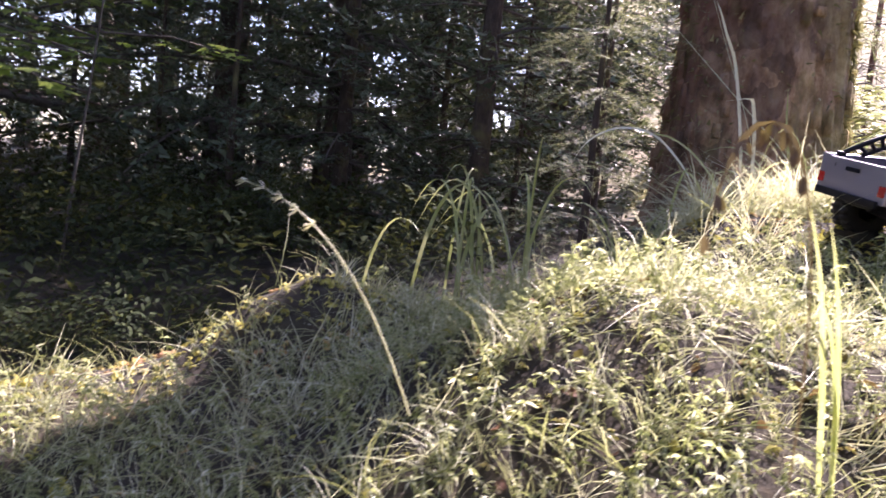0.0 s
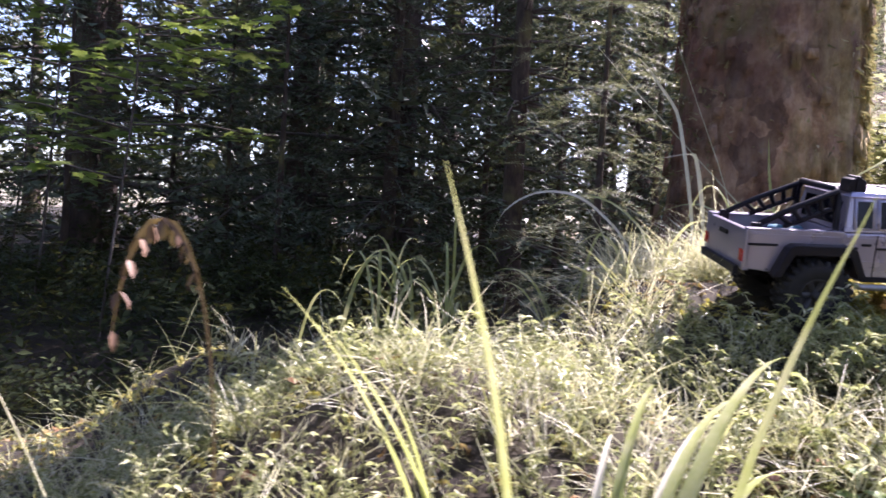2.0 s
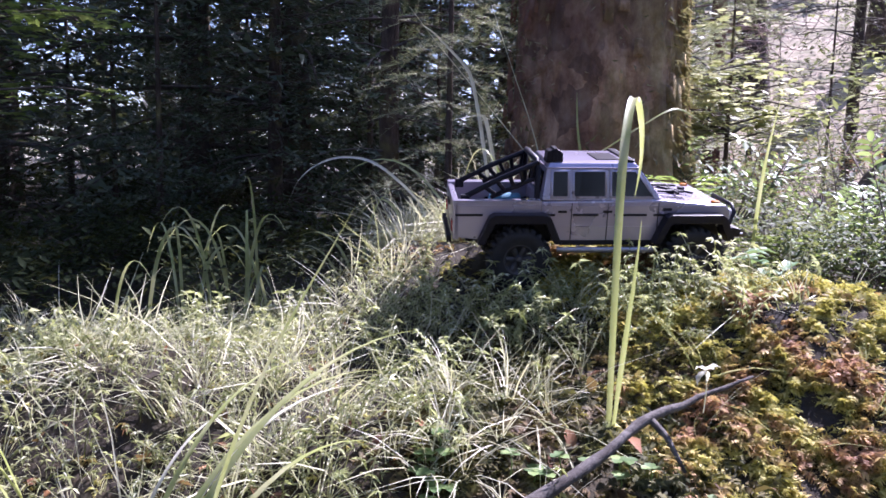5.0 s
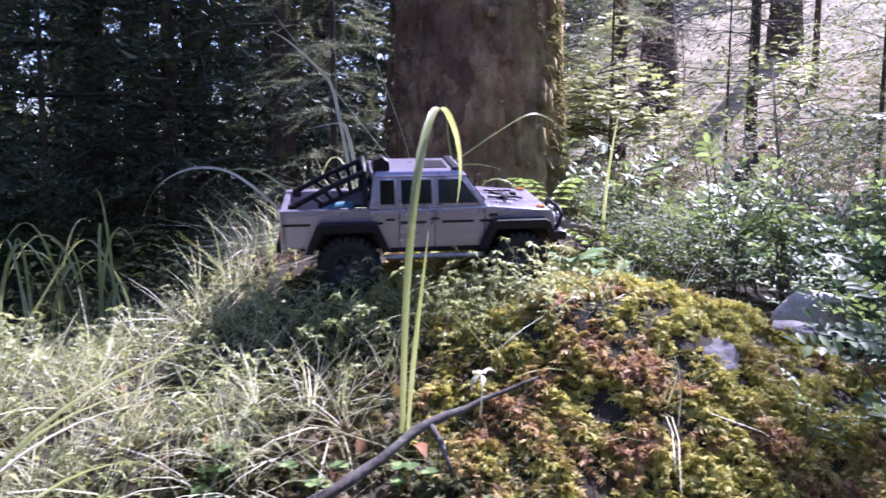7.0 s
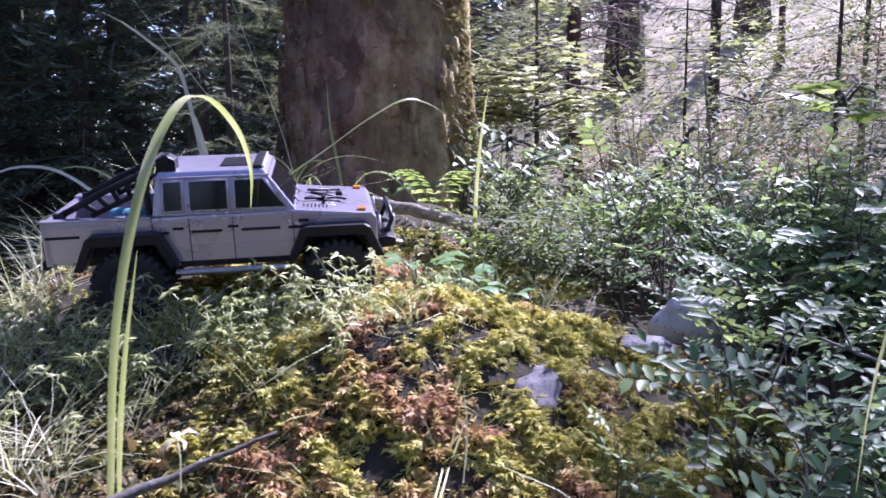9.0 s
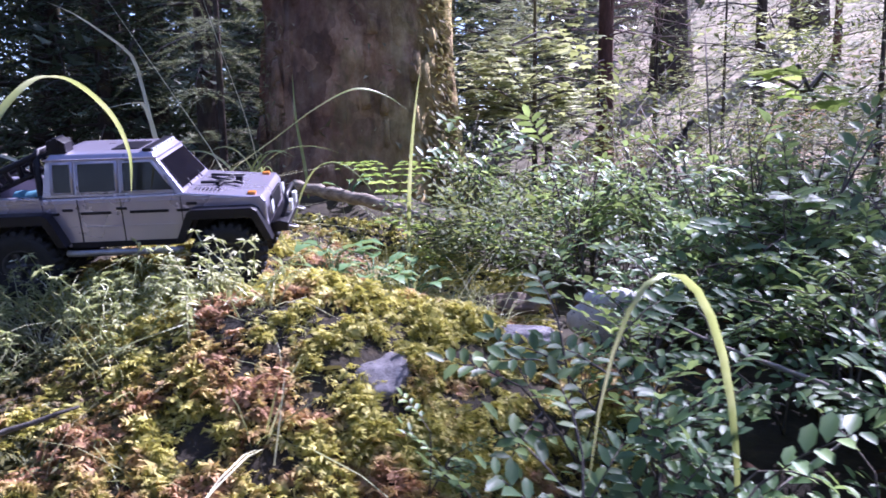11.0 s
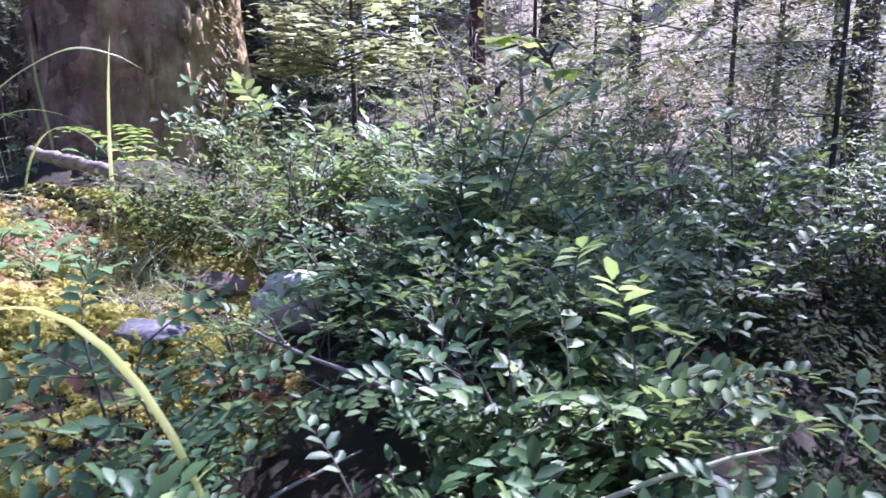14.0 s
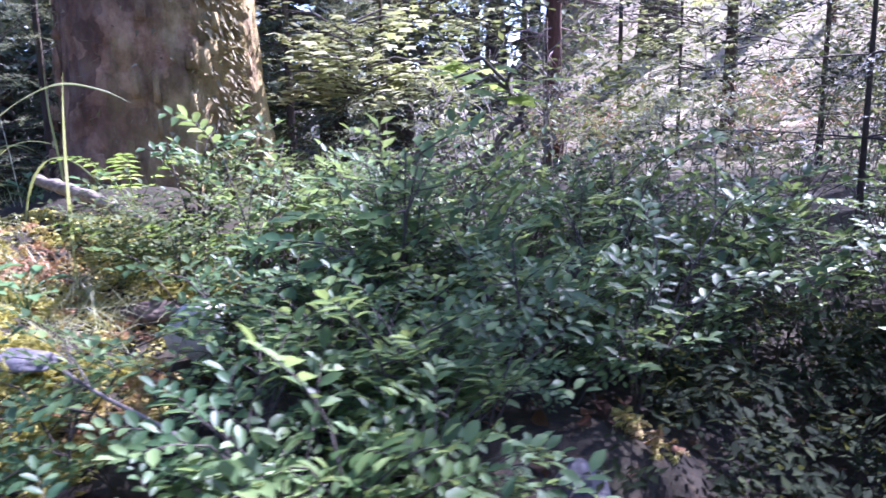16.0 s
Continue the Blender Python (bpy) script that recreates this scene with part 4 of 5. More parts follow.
    # roll bar in the bed
    roll = part("roll_bar", tube([(-0.113, -0.074, 0.160), (-0.113, -0.070, 0.212), (-0.113, -0.060, 0.226), (-0.113, 0.060, 0.226), (-0.113, 0.070, 0.212), (-0.113, 0.074, 0.160)], [0.0052] * 6, 10), M_BLACK, truck, "black bed roll bar")
    for s in (-1, 1):
        a, b = np.array([-0.112, s * 0.066, 0.222]), np.array([-0.240, s * 0.071, 0.162])
        part("brace", tube([a, (a + b) / 2 + (0, 0, 0.003), b], [0.0050] * 3, 8), M_BLACK, roll)
        c, d = np.array([-0.115, s * 0.068, 0.196]), np.array([-0.195, s * 0.071, 0.161])
        part("brace", tube([c, d], [0.0042] * 2, 8), M_BLACK, roll)
        for k in range(5):
            u = k / 5 + 0.08
            p, q = a + (b - a) * u * 0.82, c + (d - c) * u
            part("rung", tube([p, q], [0.0042] * 2, 6), M_BLACK, roll)
        part("bracket", block(-0.248, -0.232, s * 0.072 - 0.005, s * 0.072 + 0.005, 0.150, 0.1665, 0.001), M_BLACK, roll)
    # tools and louvres on the bonnet
    for k in range(7):
        part("louvre", block(0.116 + 0.006 * k, 0.118 + 0.006 * k, -0.070, -0.052, 0.1585 - 0.0005 * k, 0.1612 - 0.0005 * k, 0.0006), M_BLACK, truck)
    for p, q in (((0.118, -0.03, 0.164), (0.178, -0.018, 0.160)), ((0.128, 0.01, 0.164), (0.184, -0.03, 0.160)), ((0.122, 0.03, 0.164), (0.176, 0.04, 0.160)), ((0.150, -0.045, 0.162), (0.158, 0.045, 0.161))):
        part("bonnet_tool", tube([p, q], [0.0026, 0.0022], 6), M_BLACK, truck, "small black tool strapped on the bonnet")
    for x, y in ((0.14, -0.02), (0.168, 0.005)):
        part("bonnet_latch", block(x, x + 0.011, y - 0.006, y + 0.006, 0.1565, 0.165, 0.0012), M_BLACK, truck)
    for y in (-0.05, 0.02):
        part("wiper", tube([(0.109, y, 0.164), (0.098, y + 0.018, 0.172), (0.086, y + 0.040, 0.186)], [0.0012] * 3, 5), M_BLACK, truck)
    roll_cloth = lathe([(0.0001, -0.03), (0.012, -0.03), (0.017, -0.026), (0.018, -0.008), (0.0165, 0.004), (0.0185, 0.014), (0.017, 0.026), (0.011, 0.03), (0.0001, 0.03)], 20)
    cargo = thing("cloth_roll", roll_cloth, M_TEAL, "rolled teal cloth bundle lying in the truck bed", "cloth bundle")
    cargo.matrix_basis = TRUCK @ pose(-0.160, 0.000, 0.1365, 0, 0, 90)


build_truck()


# ---- low plants ----
def under_truck(p, grow=0.02):
    q = np.asarray(p)
    dx, dy = q[:, 0] - 1.10, q[:, 1] - 1.52
    c, s = math.cos(radians(15)), math.sin(radians(15))
    return (np.abs(c * dx + s * dy) < 0.27 + grow) & (-s * dx + c * dy > -0.125) & (-s * dx + c * dy < 0.135)


def places(r, n, x0, x1, y0, y1, keep=None, sink=0.0, clear=True):
    """Random spots on the ground, kept by chance keep(x, y) from 0 to 1."""
    x, y = r.uniform(x0, x1, n), r.uniform(y0, y1, n)
    k = np.ones(n, bool)
    if keep is not None:
        k &= r.uniform(0, 1, n) < keep(x, y)
    p = np.stack([x, y, ground_z(x, y) - sink], 1)[k]
    return p[~under_truck(p)] if clear else p


def soft(v, a, b):
    t = np.clip((v - a) / (b - a), 0, 1)
    return t * t * (3 - 2 * t)


def mossy(x, y):
    """How far the feather moss covers a spot: the boulder's brow and a few humps."""
    d = np.sqrt(((x - 1.50) / 0.36) ** 2 + ((y - 1.22) / 0.40) ** 2)
    m = 1 - soft(d, 0.85, 1.1)
    for a, b, ra, rb in ((1.15, 1.85, 0.32, 0.18), (1.10, 1.50, 0.30, 0.15), (0.64, 1.62, 0.20, 0.15), (-0.20, 1.45, 0.26, 0.20), (1.40, 1.05, 0.12, 0.2), (2.62, 1.60, 0.05, 0.05), (1.80, 1.42, 0.15, 0.22), (-0.55, 1.3, 0.25, 0.2)):
        m = np.maximum(m, 1 - soft(np.sqrt(((x - a) / ra) ** 2 + ((y - b) / rb) ** 2), 0.7, 1.2))
    bare = np.exp(-((x - 1.585) / 0.045) ** 2 - ((y - 1.255) / 0.05) ** 2)
    return np.clip(m - 1.3 * bare, 0, 1)


def lump(x, y):
    """Cushions of moss, from -1 to 1."""
    return np.sin(41 * x + 2 * np.sin(17 * y)) * np.sin(37 * y + 2 * np.sin(23 * x + 1))


def moss_sprig(r):
    """One feathery moss shoot that nods over, with side leaflets."""
    s = Soup()
    L = 0.028
    k = np.linspace(0, 1, 9)
    pts = np.stack([L * 0.75 * k ** 1.4, 0 * k, L * (0.75 * k - 0.45 * k ** 3)], 1)
    for i in range(1, 9):
        ln = 0.0105 * (1 - 0.7 * k[i]) + 0.002
        for sd in (-1, 1):
            tip = pts[i] + np.array([0.0045, sd * ln, r.normal(-0.002, 0.003)])
            s.add([pts[i] - (0.0025, 0, 0), pts[i] + (0.0025, 0, 0.0008), tip], [(0, 1, 2)])
    s.add([pts[0] + (0, -0.001, 0), pts[0] + (0, 0.001, 0), pts[4] + (0, 0.001, 0), pts[4] + (0, -0.001, 0), pts[8]], [(3, 2, 4)], [(0, 1, 2, 3)])
    return s


def herb(r):
    """A limp wiry stem with whorls of narrow pointed leaves, and a star of them at the tip."""
    s = Soup()
    h = 0.11
    a = r.uniform(0, 6.28)
    bend = r.uniform(0.2, 1.0)
    k = np.linspace(0, 1, 7)
    pts = np.stack([h * bend * k ** 2 * math.cos(a), h * bend * k ** 2 * math.sin(a), h * k * (1 - 0.3 * bend * k)], 1)
    s.merge(tube(pts[::2], [0.0011, 0.0010, 0.0008, 0.0006], 3))
    for i in (2, 3, 4, 5, 6):
        n = 7 if i == 6 else r.integers(5, 8)
        whole = r.uniform(0.7, 1.2)
        for j in range(n):
            b = 2 * math.pi * (j + r.uniform(0, 0.5)) / n
            ln = (r.uniform(0.012, 0.020) if i == 6 else r.uniform(0.008, 0.018)) * whole
            d = np.array([math.cos(b), math.sin(b), r.uniform(-0.25, 0.45) if i == 6 else r.uniform(-0.6, 0.5)])
            s.merge(oval_leaf(ln, ln * r.uniform(0.14, 0.22), r.uniform(0.1, 0.6), False), at(frame_of(d), pts[i]))
    return s


def tuft(r, n, length, width, spread=0.5, segs=4):
    s = Soup()
    for _ in range(n):
        a, b = r.uniform(0, 6.28), r.uniform(0.1, spread)
        L = length * r.uniform(0.55, 1.2)
        k = np.linspace(0, 1, segs)
        out = b * k + 0.55 * b * k ** 3
        up = k - 0.45 * b * k ** 2.5
        p = np.stack([L * out * math.cos(a), L * out * math.sin(a), L * up], 1) + np.array([*r.normal(0, 0.008, 2), 0])
        s.merge(ribbon(p, width * np.array([0.8, 1.0, 0.75, 0.1])[:segs] if segs == 4 else width * np.linspace(1, 0.1, segs)))
    return s


def build_low_plants():
    r = np.random.default_rng(5)
    # moss shoots
    sprigs = [moss_sprig(r) for _ in range(3)]
    soups = []
    for t in sprigs:
        p = places(r, 15800, 1.02, 2.0, 0.78, 1.75, lambda x, y: mossy(x, y) * (0.54 + 0.46 * soft(lump(x, y), -0.6, 0.0)), 0.004, False)
        p[:, 2] += 0.016 * lump(p[:, 0], p[:, 1])
        soups.append(scatter(t, p, r, 0.4, (0.5, 1.1)))
        p = places(r, 5600, -0.7, 1.7, 0.6, 2.2, lambda x, y: mossy(x, y) * (x < 1.4) * (y > 1.3) + mossy(x, y) * (x < 1.1) * (y <= 1.3) + 0.22 * (1 - soft(x, 0.9, 1.0) * (y < 1.0)), 0.008, False)
        p = np.concatenate([p, places(r, 2600, 1.0, 1.78, 1.68, 2.22, lambda x, y: 0.25 + 0.75 * soft(lump(x * 0.7, y * 0.7), -0.6, 0.1), 0.004)])
        p = np.concatenate([p, places(r, 130, 2.50, 2.74, 1.48, 1.70, mossy, -0.006)])
        soups.append(scatter(t, p, r, 0.4, (0.5, 1.0)))
    # moss on the bank, its dark tone standing in for shade
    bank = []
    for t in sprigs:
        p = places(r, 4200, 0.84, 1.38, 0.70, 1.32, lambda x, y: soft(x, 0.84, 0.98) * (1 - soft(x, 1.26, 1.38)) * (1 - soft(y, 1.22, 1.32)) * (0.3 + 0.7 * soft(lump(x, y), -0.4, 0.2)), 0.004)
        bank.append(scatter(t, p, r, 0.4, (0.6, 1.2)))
    thing("bank_moss", joined(bank), M_SHADEMOSS, "olive moss on the bank, shade put into its dark colour", "moss", kind="stuff")
    thing("moss", joined(soups), M_MOSS, "yellow-green and rusty feather moss over the boulder", "moss", kind="stuff")

    def herby(x, y):
        return (1 - soft(x, 1.12, 1.32) * (y < 1.6)) * (1 - 0.85 * soft(y, 1.75, 2.05)) * (1 - 0.8 * mossy(x, y)) * soft(x, -1.3, -0.9) * (1 - soft(-x, 0.2, 0.4) * soft(y, 1.28, 1.45)) * (1 - 0.4 * np.exp(-((x + 0.1) / 0.25) ** 2 - ((y - 1.05) / 0.2) ** 2)) * (1 - 0.85 * np.exp(-((x + 0.20) / 0.22) ** 2 - ((y - 1.45) / 0.18) ** 2)) * (1 - 0.84 * soft(x, 0.88, 1.02) * (1 - soft(y, 1.12, 1.30)))
    soups = []
    for t in [herb(r) for _ in range(6)]:
        p = places(r, 1130, -1.3, 1.5, 0.42, 2.2, herby, 0.008)
        soups.append(scatter(t, p, r, 0.5, (0.32, 0.95)))
        p = places(r, 34, 0.82, 1.40, 1.22, 1.40, None, 0.005)
        soups.append(scatter(t, p, r, 0.4, (0.5, 1.1)))
    thing("bedstraw", joined(soups), M_HERB, "pale green whorled herbs covering the sunny mound", "herbs", kind="stuff")
    soups = []
    for t in [tuft(r, 9, 0.080, 0.0019, 1.7) for _ in range(5)]:
        p = places(r, 560, -0.9, 1.7, 0.4, 2.4, lambda x, y: np.maximum(herby(x, y), 0.1 * (x < 1.5)), 0.004)
        soups.append(scatter(t, p, r, 0.4, (0.4, 1.2)))
    thing("fine_grass", joined(soups), M_GRASS, "fine tangled grass among the herbs", "grass", kind="stuff")
    # sunlit straw on the crest
    soups = []
    for t in [tuft(r, 16, 0.13, 0.0022, 1.3) for _ in range(3)]:
        p = places(r, 60, 0.62, 1.02, 1.70, 2.0, None, 0.004)
        soups.append(scatter(t, p, r, 0.35, (0.5, 1.2)))
        p = np.stack([r.normal(0.92, 0.06, 34), r.normal(1.86, 0.05, 34), np.zeros(34)], 1)
        p[:, 2] = ground_z(p[:, 0], p[:, 1]) - 0.004
        soups.append(scatter(t, p, r, 0.35, (0.7, 1.3)))
        p = places(r, 48, -0.2, 1.1, 0.6, 1.6, None, 0.004)
        soups.append(scatter(t, p, r, 0.5, (0.4, 0.9)))
    thing("straw_grass", joined(soups), M_STRAW, "bleached straw-coloured grass on the crest", "grass", kind="stuff")


build_low_plants()


# ---- bilberry shrubs ----
def shrub(r, height, leaves, leaf, fine=True):
    """Thin branching stems with small oval leaves: two soups, leaves and stems."""
    lv, st = Soup(), Soup()
    for _ in range(3):
        a, lean = r.uniform(0, 6.28), r.uniform(0.1, 0.45)
        k = np.linspace(0, 1, 5)
        main = np.stack([height * lean * k * math.cos(a), height * lean * k * math.sin(a), height * k * r.uniform(0.75, 1.0)], 1) + r.normal(0, 0.008, (5, 3)) * k[:, None]
        st.merge(tube(main, np.array([0.0022, 0.002, 0.0016, 0.0012, 0.0007]) * (height / 0.25) ** 0.6, 3))
        for _ in range(4):
            u = r.uniform(0.45, 1.0)
            o = main[int(u * 4)]
            b = r.uniform(0, 6.28)
            tip = o + height * r.uniform(0.2, 0.42) * np.array([math.cos(b), math.sin(b), r.uniform(0.1, 0.9)])
            st.merge(tube([o, tip], np.array([0.0012, 0.0006]) * (height / 0.25) ** 0.6, 3))
            n = max(3, leaves // 12)
            for i in range(n):
                w = (i + 0.6) / n
                p = o + (tip - o) * w + np.array([0, 0, 0.01 * (1 - abs(2 * w - 1))])
                d = (tip - o) / np.linalg.norm(tip - o)
                sd = np.cross(d, (0, 0, 1)) * (1 if i % 2 else -1)
                g = d * 0.5 + sd * r.uniform(0.6, 1.1) + np.array([0, 0, r.normal(0.05, 0.25)])
                ln = leaf * r.uniform(0.7, 1.2)
                lv.merge(oval_leaf(ln, ln * 0.50, 0.12, fine), at(frame_of(g), p))
    return lv, st


def spray(r, height, leaf):
    """A bilberry shoot: arching stems, each with two flat rows of pointed leaves."""
    lv, st = Soup(), Soup()

    def rank(o, d, length, n, sag):
        k = np.linspace(0, 1, 6)
        pts = o + np.outer(k * length, d) - np.outer(sag * length * k ** 2, (0, 0, 1))
        st.merge(tube(pts[::2], np.array([0.0013, 0.0010, 0.0006]), 3))
        sd = np.cross(d, (0, 0, 1))
        sd /= np.linalg.norm(sd)
        for i in range(n):
            w = 0.2 + 0.8 * (i + 0.5) / n
            p = o + d * w * length - np.array([0, 0, sag * length * w * w])
            g = d * r.uniform(0.35, 0.7) + sd * (1 if i % 2 else -1) + np.array([0, 0, r.normal(0.05, 0.22)])
            if i == n - 1:
                g = d
            ln = leaf * r.uniform(0.75, 1.15) * (1.0 - 0.25 * abs(2 * w - 1.1))
            lv.merge(oval_leaf(ln, ln * 0.46, 0.14), at(frame_of(g), p))
    for _ in range(3):
        a, lean = r.uniform(0, 6.28), r.uniform(0.15, 0.5)
        h = height * r.uniform(0.6, 1.0)
        k = np.linspace(0, 1, 5)
        main = np.stack([h * lean * k ** 1.5 * math.cos(a), h * lean * k ** 1.5 * math.sin(a), h * k], 1)
        st.merge(tube(main, [0.0022, 0.002, 0.0017, 0.0014, 0.0010], 4))
        rank(main[4], np.array([math.cos(a) * 0.8, math.sin(a) * 0.8, r.uniform(0.3, 0.8)]), 0.10, 9, 0.3)
        for q in (2, 3, 3):
            b = a + r.uniform(0.6, 2.2) * r.choice([-1, 1])
            rank(main[q], np.array([math.cos(b), math.sin(b), r.uniform(0.2, 0.9)]), r.uniform(0.06, 0.11), r.integers(5, 9), 0.25)
    return lv, st


def build_shrubs():
    r = np.random.default_rng(8)

    def berry(x, y):
        d = soft(x + 0.25 * (1.35 - np.minimum(y, 1.35)), 1.82, 2.0)
        d = np.maximum(d, soft(x, 1.58, 1.72) * (y < 1.12) * 0.28)
        hollow = soft(x, 2.50, 2.68) * soft(y, 1.08, 1.22) * (1 - soft(y, 1.72, 1.95)) + soft(x, 2.68, 2.82) * (1 - soft(y, 1.85, 2.1))
        gap = 1.2 * np.exp(-((x - 2.0) / 0.09) ** 2 - ((y - 1.84) / 0.13) ** 2) + 0.8 * np.exp(-((x - 2.12) / 0.10) ** 2 - ((y - 1.62) / 0.10) ** 2)
        gap = gap + 1.3 * np.exp(-((x - 2.58) / 0.11) ** 2 - ((y - 1.42) / 0.24) ** 2)
        tuft_at = np.clip(0.5 + 1.1 * np.sin(11 * x + 2 * np.sin(9 * y)) * np.sin(13 * y + 1.7), 0.06, 1)
        return np.clip(d * tuft_at - hollow - gap, 0, 1)
    leaves, stems = [], []
    for i in range(8):
        lv, st = spray(r, 0.17, 0.025)
        p = places(r, 125, 1.5, 3.1, 0.90, 1.95, berry)
        seed = r.integers(1 << 30)
        leaves.append(scatter(lv, p, np.random.default_rng(seed), 0.25, (0.5, 1.2)))
        stems.append(scatter(st, p, np.random.default_rng(seed), 0.25, (0.5, 1.2)))
    def behind(x, y):
        return soft(x + 0.5 * (y - 1.75), 1.60, 1.80) * (1 - 0.9 * soft(x, 2.6, 2.8) * (1 - soft(y, 1.9, 2.2))) * (1 - np.exp(-((x - 2.02) / 0.12) ** 2 - ((y - 1.9) / 0.14) ** 2))

    def grove(x, y):
        return np.sin(5.1 * x + 1.3 * np.sin(3.7 * y)) * np.sin(5.9 * y + 1.1 * np.sin(4.3 * x + 2))
    for i in range(5):
        lv, st = shrub(r, 0.30, 84, 0.028, False)
        for low, size, n in ((True, (0.35, 0.8), 60), (False, (0.8, 1.35), 60)):
            p = places(r, n, 1.35, 4.6, 1.80, 3.3, lambda x, y: behind(x, y) * (soft(grove(x, y), 0.3, -0.2) if low else soft(grove(x, y), -0.3, 0.3)))
            seed = r.integers(1 << 30)
            leaves.append(scatter(lv, p, np.random.default_rng(seed), 0.18, size))
            stems.append(scatter(st, p, np.random.default_rng(seed), 0.18, size))
    for i in range(5):
        lv, st = spray(r, 0.24, 0.030)
        p = places(r, 26, 1.75, 3.6, 1.65, 2.6, lambda x, y: behind(x, y) * 0.8)
        seed = r.integers(1 << 30)
        leaves.append(scatter(lv, p, np.random.default_rng(seed), 0.2, (0.8, 1.45)))
        stems.append(scatter(st, p, np.random.default_rng(seed), 0.2, (0.8, 1.45)))
    thing("bilberry_leaves", joined(leaves), M_BERRY, "dense dark green bilberry leaves beside the mound", "shrub", kind="stuff")
    thing("bilberry_stems", joined(stems), M_TWIG, "thin brown bilberry stems", "shrub", kind="stuff")
    # taller bushes behind, towards the clearing
    leaves, stems = [], []
    for i in range(5):
        lv, st = shrub(r, 0.75, 130, 0.036, False)
        p = places(r, 36, 1.35, 6.5, 2.6, 6.8, lambda x, y: soft(x - 0.15 * (y - 2.5), 1.3, 1.7) * (np.hypot(x - 1.08, y - 2.87) > 0.5))
        leaves.append(scatter(lv, p, r, 0.12, (0.5, 1.25)))
        lv, st = shrub(r, 0.75, 60, 0.04, False)
        p = places(r, 12, 1.35, 6.5, 2.6, 6.8, lambda x, y: soft(x - 0.15 * (y - 2.5), 1.3, 1.7) * (np.hypot(x - 1.08, y - 2.87) > 0.5))
        seed = r.integers(1 << 30)
        leaves.append(scatter(lv, p, np.random.default_rng(seed), 0.12, (0.5, 1.25)))
        stems.append(scatter(st, p, np.random.default_rng(seed), 0.12, (0.5, 1.25)))
        p = places(r, 34, 1.5, 14, 6.8, 18, None)
        leaves.append(scatter(lv, p, r, 0.12, (1.0, 2.6)))
    for i in range(3):
        lv, st = shrub(r, 0.30, 84, 0.026, False)
        p = np.concatenate([places(r, 7, 1.45, 1.85, 2.25, 2.58, None), places(r, 7, 1.50, 1.76, 1.88, 2.04, None)])
        leaves.append(scatter(lv, p, r, 0.15, (0.5, 0.9)))
        lv, st = shrub(r, 1.7, 330, 0.055, False)
        p = places(r, 6, 1.9, 7.5, 4.6, 9.5, None)
        leaves.append(scatter(lv, p, r, 0.12, (0.6, 1.2)))
    # low leaves whose dark colour stands in for the valley's shade
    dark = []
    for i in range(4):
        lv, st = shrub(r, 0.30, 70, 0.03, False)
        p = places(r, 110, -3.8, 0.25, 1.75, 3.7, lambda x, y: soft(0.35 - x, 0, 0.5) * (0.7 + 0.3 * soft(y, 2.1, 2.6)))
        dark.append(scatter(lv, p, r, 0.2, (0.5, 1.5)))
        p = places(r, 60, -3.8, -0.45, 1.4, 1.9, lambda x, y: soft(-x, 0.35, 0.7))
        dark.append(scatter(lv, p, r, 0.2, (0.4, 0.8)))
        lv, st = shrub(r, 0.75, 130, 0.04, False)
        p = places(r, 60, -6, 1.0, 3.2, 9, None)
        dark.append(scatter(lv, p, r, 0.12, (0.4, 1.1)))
    # the same dark leaves laid over the hollow in place of its shade
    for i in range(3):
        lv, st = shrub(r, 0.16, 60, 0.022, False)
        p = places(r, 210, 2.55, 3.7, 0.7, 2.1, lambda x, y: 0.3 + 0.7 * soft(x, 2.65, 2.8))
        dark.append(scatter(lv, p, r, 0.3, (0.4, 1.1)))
    rust = []
    for i in range(2):
        lv, st = shrub(r, 0.6, 130, 0.06, False)
        p = np.concatenate([places(r, 6, 3.6, 4.6, 7.6, 8.8, None), places(r, 4, 1.9, 2.6, 6.2, 7.0, None), places(r, 4, 5.2, 6.4, 9.5, 11, None)])
        rust.append(scatter(lv, p, r, 0.2, (0.6, 1.3)))
    # far rows of these dark leaves, added to cover the bright horizon
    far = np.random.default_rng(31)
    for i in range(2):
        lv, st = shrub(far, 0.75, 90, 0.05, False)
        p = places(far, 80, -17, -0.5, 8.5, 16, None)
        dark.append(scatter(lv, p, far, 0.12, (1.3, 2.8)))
    thing("bracken", joined(rust), M_BRACKEN, "withered rust-coloured bracken at the clearing", "bracken", kind="stuff")
    thing("valley_leaves", joined(dark), M_SHADELEAF, "low undergrowth with shade put into its dark leaves", "undergrowth", kind="stuff")
    thing("bush_leaves", joined(leaves), M_BUSH, "light green leaves of tall undergrowth", "undergrowth", kind="stuff")
    thing("bush_stems", joined(stems), M_PALETWIG, "thin grey stems of tall undergrowth", "undergrowth", kind="stuff")


build_shrubs()


# ---- broad grass blades ----
def bezier(a, b, c, d, n=14):
    k = np.linspace(0, 1, n)[:, None]
    a, b, c, d = (np.asarray(p, float) for p in (a, b, c, d))
    return (1 - k) ** 3 * a + 3 * k * (1 - k) ** 2 * b + 3 * k ** 2 * (1 - k) * c + k ** 3 * d


def clump(where, label="long arching green grass growing on the mound"):
    """A grass plant, whose blades are its parts."""
    return thing("grass_plant", None, None, label, "grass", "tall grass plants", where=where)


